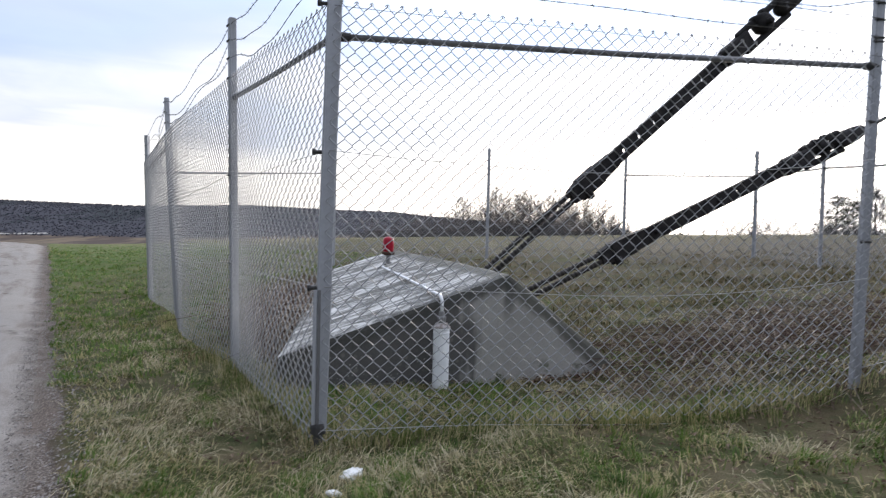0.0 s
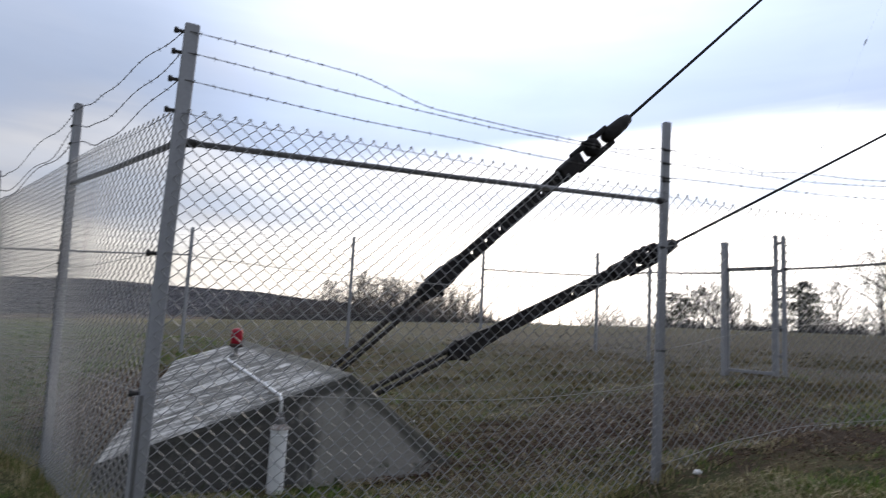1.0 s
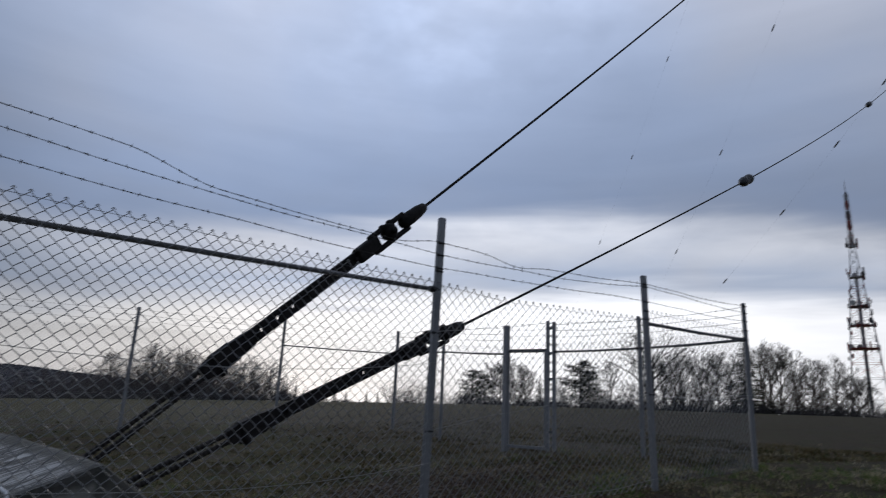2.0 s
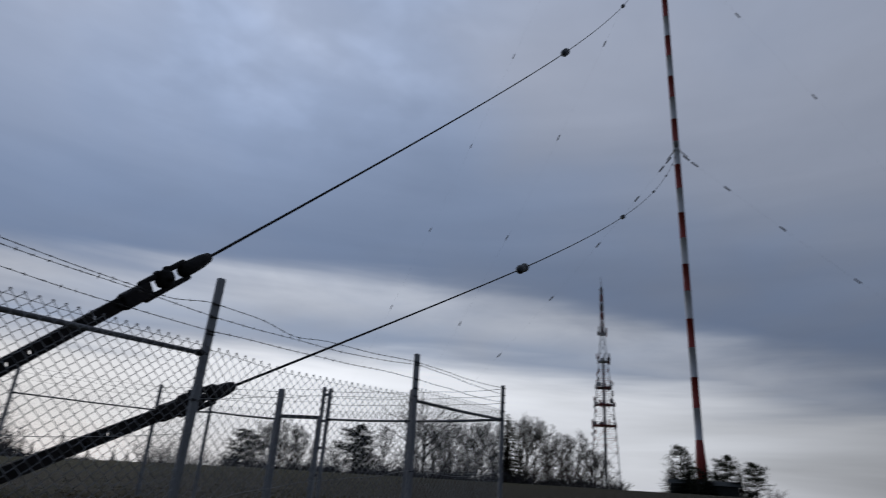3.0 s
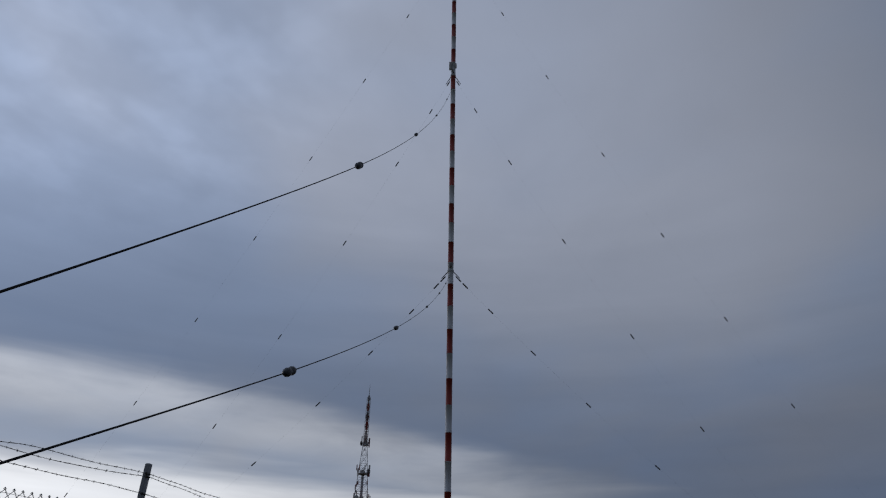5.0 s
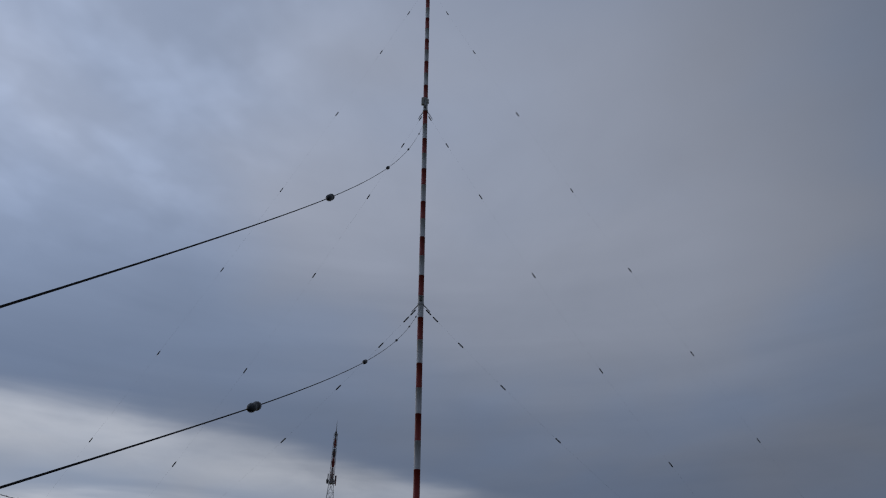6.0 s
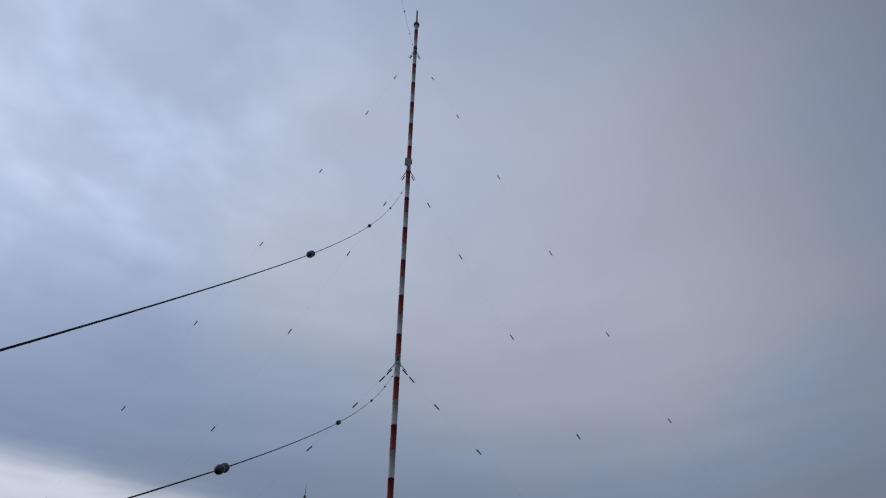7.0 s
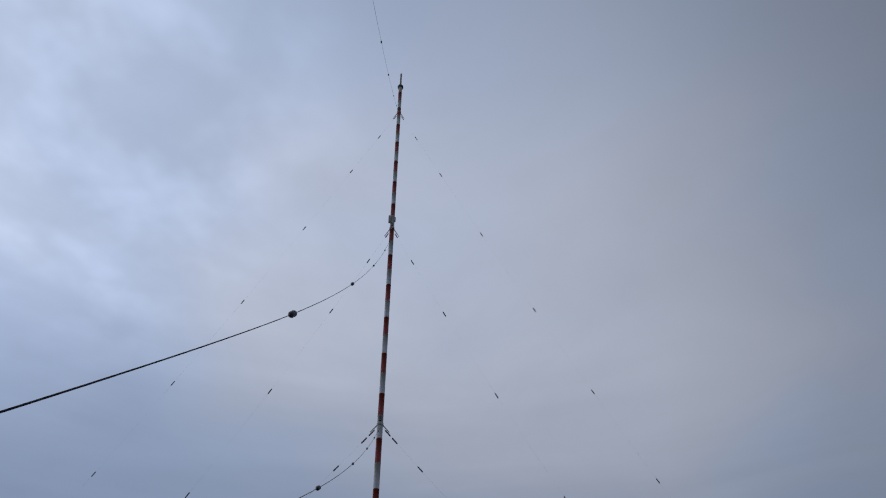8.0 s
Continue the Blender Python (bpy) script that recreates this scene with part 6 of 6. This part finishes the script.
def grass_mesh(name, rng, places, blades, lo, hi, width, flop):
    """Many bent blades as one mesh: each blade a quad and a tip."""
    n = len(places) * blades
    base = np.repeat(np.array(places), blades, axis=0)
    # blades of a clump lie over much the same way
    comb = 2.2 * np.sin(1.7 * base[:, 0] + 1.1 * np.sin(2.3 * base[:, 1])) + 2.4 * np.sin(1.9 * base[:, 1] - 0.8 * base[:, 0])
    ang = comb + np.repeat(rng.normal(0, 0.7, len(places)), blades) + rng.normal(0, 0.75, n)
    off = rng.normal(0, 0.03, (n, 2))
    x, y = base[:, 0] + off[:, 0], base[:, 1] + off[:, 1]
    z = ground_z(x, y) - 0.008
    size = rng.uniform(lo, hi, n) * np.repeat(rng.uniform(0.55, 1.25, len(places)), blades)
    bend = rng.uniform(0.25, 1.0, n) * flop
    dx, dy = np.cos(ang), np.sin(ang)
    wx, wy = -dy * width * rng.uniform(0.6, 1.3, n), dx * width * rng.uniform(0.6, 1.3, n)
    mid_h, mid_o = size * (0.62 - 0.12 * np.minimum(bend, 2.4)), size * bend * 0.35
    tip_h, tip_o = size * (1 - 0.45 * np.minimum(bend, 1.9)), size * bend * 0.8
    v = np.empty((n, 5, 3))
    v[:, 0] = np.stack((x - wx, y - wy, z), 1)
    v[:, 1] = np.stack((x + wx, y + wy, z), 1)
    v[:, 2] = np.stack((x + dx * mid_o + wx * 0.7, y + dy * mid_o + wy * 0.7, z + mid_h), 1)
    v[:, 3] = np.stack((x + dx * mid_o - wx * 0.7, y + dy * mid_o - wy * 0.7, z + mid_h), 1)
    v[:, 4] = np.stack((x + dx * tip_o, y + dy * tip_o, z + np.maximum(tip_h, 0.01)), 1)
    k = np.arange(n) * 5
    loops = np.stack((k, k + 1, k + 2, k + 3, k + 3, k + 2, k + 4), 1).ravel()
    starts = np.stack((np.arange(n) * 7, np.arange(n) * 7 + 4), 1).ravel()
    me = bpy.data.meshes.new(name)
    me.vertices.add(n * 5)
    me.vertices.foreach_set("co", v.ravel())
    me.loops.add(n * 7)
    me.loops.foreach_set("vertex_index", loops.astype(np.int32))
    me.polygons.add(n * 2)
    me.polygons.foreach_set("loop_start", starts.astype(np.int32))
    me.update(calc_edges=True)
    me.validate()
    return me


def bareness(x, y):
    """How far the turf is worn at a place: over 0 it is thin, with earth and dead leaves."""
    return noise.noise(Vector((x * 1.1, y * 1.5, 3.7))) + 0.5 * noise.noise(Vector((x * 3.1, y * 3.7, 8.1))) - 0.36 + (0.1 if x > 0.4 else 0.0) + 0.6 * math.exp(-((x - 4.7) ** 2 / 2.6 + (y - 5.8) ** 2 / 1.6)) + 0.7 * math.exp(-((x - 2.42) ** 2 + (y - 5.0) ** 2) / 0.06)


def scatter(rng, count, y_far, spread):
    """Places thinning out away from the near corner of the fence."""
    out = []
    while len(out) < count:
        d = abs(rng.normal(0, y_far)) + 0.4
        a = rng.uniform(-1.1, 1.5)
        x, y = 0.3 + d * math.sin(a) * spread, 1.2 + d * math.cos(a)
        if lane_offset(x, y) > -0.06 + 0.14 * noise.noise(Vector((x * 1.6, y * 1.6, 4.4))) or inside_block(x, y):
            continue
        if any((x - q[0]) ** 2 + (y - q[1]) ** 2 < q[2] ** 2 for q in LITTER):
            continue
        worn = bareness(x, y)
        if worn > 0 and rng.uniform() < min(0.92, 0.55 + worn * 0.8):
            continue
        out.append((x, y))
    return out


def build_grass():
    rng = np.random.default_rng(3)
    places = scatter(rng, 24000, 4.6, 1.15)
    while len(places) < 25200:          # behind the viewpoint and beyond the lane
        x, y = rng.uniform(-9, 7), rng.uniform(-5, 2.5)
        if not -0.15 < lane_offset(x, y) < 3.25:
            places.append((x, y))
    me = grass_mesh("meadow_grass", rng, places, 5, 0.04, 0.11, 0.0034, 2.1)
    me.materials.append(M_GRASS)
    tagged(new("meadow_grass", me), "short matted green and straw grass on the verge and meadow", "grass", kind="stuff")
    keep = []
    while len(keep) < 4600:
        p = scatter(rng, 1, 5.0, 1.1)[0]
        if noise.noise(Vector((p[0] * 1.6, p[1] * 1.6, 1.3))) + 0.6 * noise.noise(Vector((p[0] * 4.5, p[1] * 4.5, 5.0))) > 0.02 + 0.22 * float(sstep(-1.2, 0.6, p[0])):
            keep.append(p)
    me = grass_mesh("dry_tussocks", rng, keep, 8, 0.07, 0.18, 0.0024, 2.8)
    me.materials.append(M_STRAW)
    tagged(new("dry_tussocks", me), "flattened straw-coloured tussocks of last year's grass", "dry grass", kind="stuff")
    keep = []
    for ka, kb in (("a", "b"), ("p", "a"), ("o", "p")):
        a, b = POST[ka], POST[kb]
        for k in range(300):
            s = rng.uniform(0, 1)
            keep.append((a[1] + (b[1] - a[1]) * s + rng.normal(0, 0.09), a[2] + (b[2] - a[2]) * s + rng.normal(0, 0.09)))
    me = grass_mesh("fence_line_grass", rng, keep, 10, 0.08, 0.22, 0.0025, 0.9)
    me.materials.append(M_GRASS)
    tagged(new("fence_line_grass", me), "longer uncut grass growing along the foot of the fence", "grass", kind="stuff")


build_grass()


def build_tufts():
    """Fresh green tufts in patches, mostly along the verge and below the fence."""
    rng = np.random.default_rng(8)
    keep = []
    while len(keep) < 4300:
        p = scatter(rng, 1, 4.5, 1.2)[0]
        if noise.noise(Vector((p[0] * 1.3, p[1] * 1.5, 7.7))) + 0.7 * noise.noise(Vector((p[0] * 4.0, p[1] * 4.0, 2.2))) > 0.26 - 0.18 * float(sstep(-1.2, 0.6, p[0])):
            keep.append(p)
    me = grass_mesh("green_tufts", rng, keep, 12, 0.05, 0.135, 0.0028, 1.6)
    me.materials.append(M_LUSH)
    tagged(new("green_tufts", me), "fresh green grass tufts among the matted winter grass", "grass", kind="stuff")


build_tufts()


def build_far_tufts():
    """Coarse tufts that give the slope inside the fence and the meadow by the lane their ragged look."""
    rng = np.random.default_rng(14)
    keep = []
    while len(keep) < 7000:
        x, y = rng.uniform(-3, 15), 7.0 + abs(rng.normal(0, 6.5))
        if not inside_block(x, y) and bareness(x * 0.5, y * 0.5) < 0.1:
            keep.append((x, y))
    me = grass_mesh("rank_grass", rng, keep, 6, 0.06, 0.15, 0.006, 1.5)
    me.materials.append(M_FIELD)
    tagged(new("rank_grass", me), "coarse rank winter grass on the slope inside the fence", "grass", kind="stuff")
    keep = []
    while len(keep) < 6500:
        x, y = rng.uniform(-22, -2.5), 6 + abs(rng.normal(0, 10))
        if -9 < lane_offset(x, y) < 0.02:
            keep.append((x, y))
    me = grass_mesh("verge_grass", rng, keep, 6, 0.05, 0.12, 0.006, 1.4)
    me.materials.append(M_LUSH)
    tagged(new("verge_grass", me), "lush green grass between the lane and the fence", "grass", kind="stuff")


build_far_tufts()


def build_leaf_litter():
    rng = random.Random(31)
    g = Geo()
    for i in range(6500):
        if i < 2600 and i % 5 in (0, 2):
            x, y = rng.gauss(4.6, 0.9), rng.gauss(5.5, 0.7)
        elif i >= 2600:
            x, y = rng.uniform(-1.6, 4.5), rng.uniform(2.2, 6.5)
            if bareness(x, y) < 0 or lane_offset(x, y) > -0.2:
                continue
        elif i < 2600 and i % 5 == 1:
            p = BLOCK_A + GUY_U * rng.uniform(0.1, 1.3) + GUY_V * rng.gauss(-0.12, 0.07)
            x, y = p.x, p.y
        else:
            x, y = rng.gauss(2.9, 0.8), rng.gauss(6.9, 0.7)
        if inside_block(x, y):
            continue
        q = Vector((x, y, gz(x, y) + rng.uniform(0.01, 0.05)))
        a, n, w = rng.uniform(0, 6.3), rng.uniform(0.01, 0.026), rng.uniform(0.005, 0.012)
        d, e = Vector((math.cos(a), math.sin(a), rng.uniform(-0.3, 0.5))), Vector((-math.sin(a), math.cos(a), rng.uniform(-0.4, 0.4)))
        g.add([q - d * n, q - e * w + Vector((0, 0, 0.008)), q + d * n, q + e * w + Vector((0, 0, 0.008)), q], [(0, 1, 4), (1, 2, 4), (2, 3, 4), (3, 0, 4)])
    solid("leaf_litter", g, M_LEAF, "curled brown leaf litter on bare soil by the block and fence", "leaf litter", "stuff")


build_leaf_litter()


def build_dead_stems():
    rng = random.Random(12)
    g = Geo()
    for i in range(3000):
        s, w = rng.gauss(3.0, 1.5), rng.gauss(0.3, 0.75)
        if s < 0.7 and w > -0.1:
            continue
        p = BLOCK_A + GUY_U * s + GUY_V * (w - 0.45)
        z = gz(p.x, p.y)
        a, n = rng.uniform(0, 6.3), rng.uniform(0.12, 0.5)
        h = rng.uniform(0.02, 0.16)
        q = Vector((p.x, p.y, z))
        d = Vector((math.cos(a), math.sin(a), 0))
        g.tube([q, q + d * n * 0.5 + Vector((0, 0, h)), q + d * n + Vector((0, 0, rng.uniform(0, h)))], rng.uniform(0.0016, 0.004), 3, False)
    for i in range(2600):
        s, w = rng.gauss(-1.95, 0.5), rng.uniform(1.2, 5.6)
        p = BLOCK_A + GUY_U * (s + 0.207 * w - 0.35) + GUY_V * w
        fence_x = -2.13 + (6.65 - p.y) * (0.727 if p.y < 6.65 else 0.707)
        if p.x < fence_x + 0.35:
            continue
        q = Vector((p.x, p.y, gz(p.x, p.y)))
        d = Vector((rng.gauss(0, 1), rng.gauss(0, 1), 0)) * 0.22
        h = rng.uniform(0.15, 0.6)
        g.tube([q, q + d * 0.5 + Vector((0, 0, h)), q + d * 1.4 + Vector((0, 0, h * rng.uniform(0.4, 1.1)))], rng.uniform(0.002, 0.005), 3, False)
    solid("dead_stems", g, M_DEAD, "brown dead bramble stems lying in the grass inside the fence", "dead stems", "stuff")


build_dead_stems()


def crumpled(x, y, size, seed, label):
    bm = bmesh.new()
    bmesh.ops.create_icosphere(bm, subdivisions=3, radius=1.0)
    for v in bm.verts:
        n = 1 + 0.45 * noise.noise(v.co * 2.2 + Vector((seed, 0, 0))) + 0.25 * noise.noise(v.co * 6 + Vector((0, seed, 0)))
        v.co = Vector((v.co.x * n * 1.2, v.co.y * n * 0.8, v.co.z * n * 0.4)) * size
    me = bpy.data.meshes.new("crumpled_tissue")
    bm.to_mesh(me)
    bm.free()
    me.materials.append(M_PAPER)
    ob = new("crumpled_tissue", me)
    ob.location = (x, y, gz(x, y) + size * 0.42)
    ob.rotation_euler = (0, 0, seed)
    tagged(ob, label, "litter", group="litter")


crumpled(-0.37, 4.10, 0.062, 1.3, "crumpled white tissue lying in the grass")
crumpled(-0.42, 3.86, 0.036, 2.7, "small crumpled white tissue lying in the grass")
crumpled(3.36, 5.28, 0.04, 4.1, "crumpled white tissue lying outside the fence")
crumpled(2.8, 4.27, 0.036, 6.3, "flat scrap of white tissue on bare soil")
crumpled(1.45, 8.8, 0.04, 5.2, "small crumpled white tissue lying in the grass")
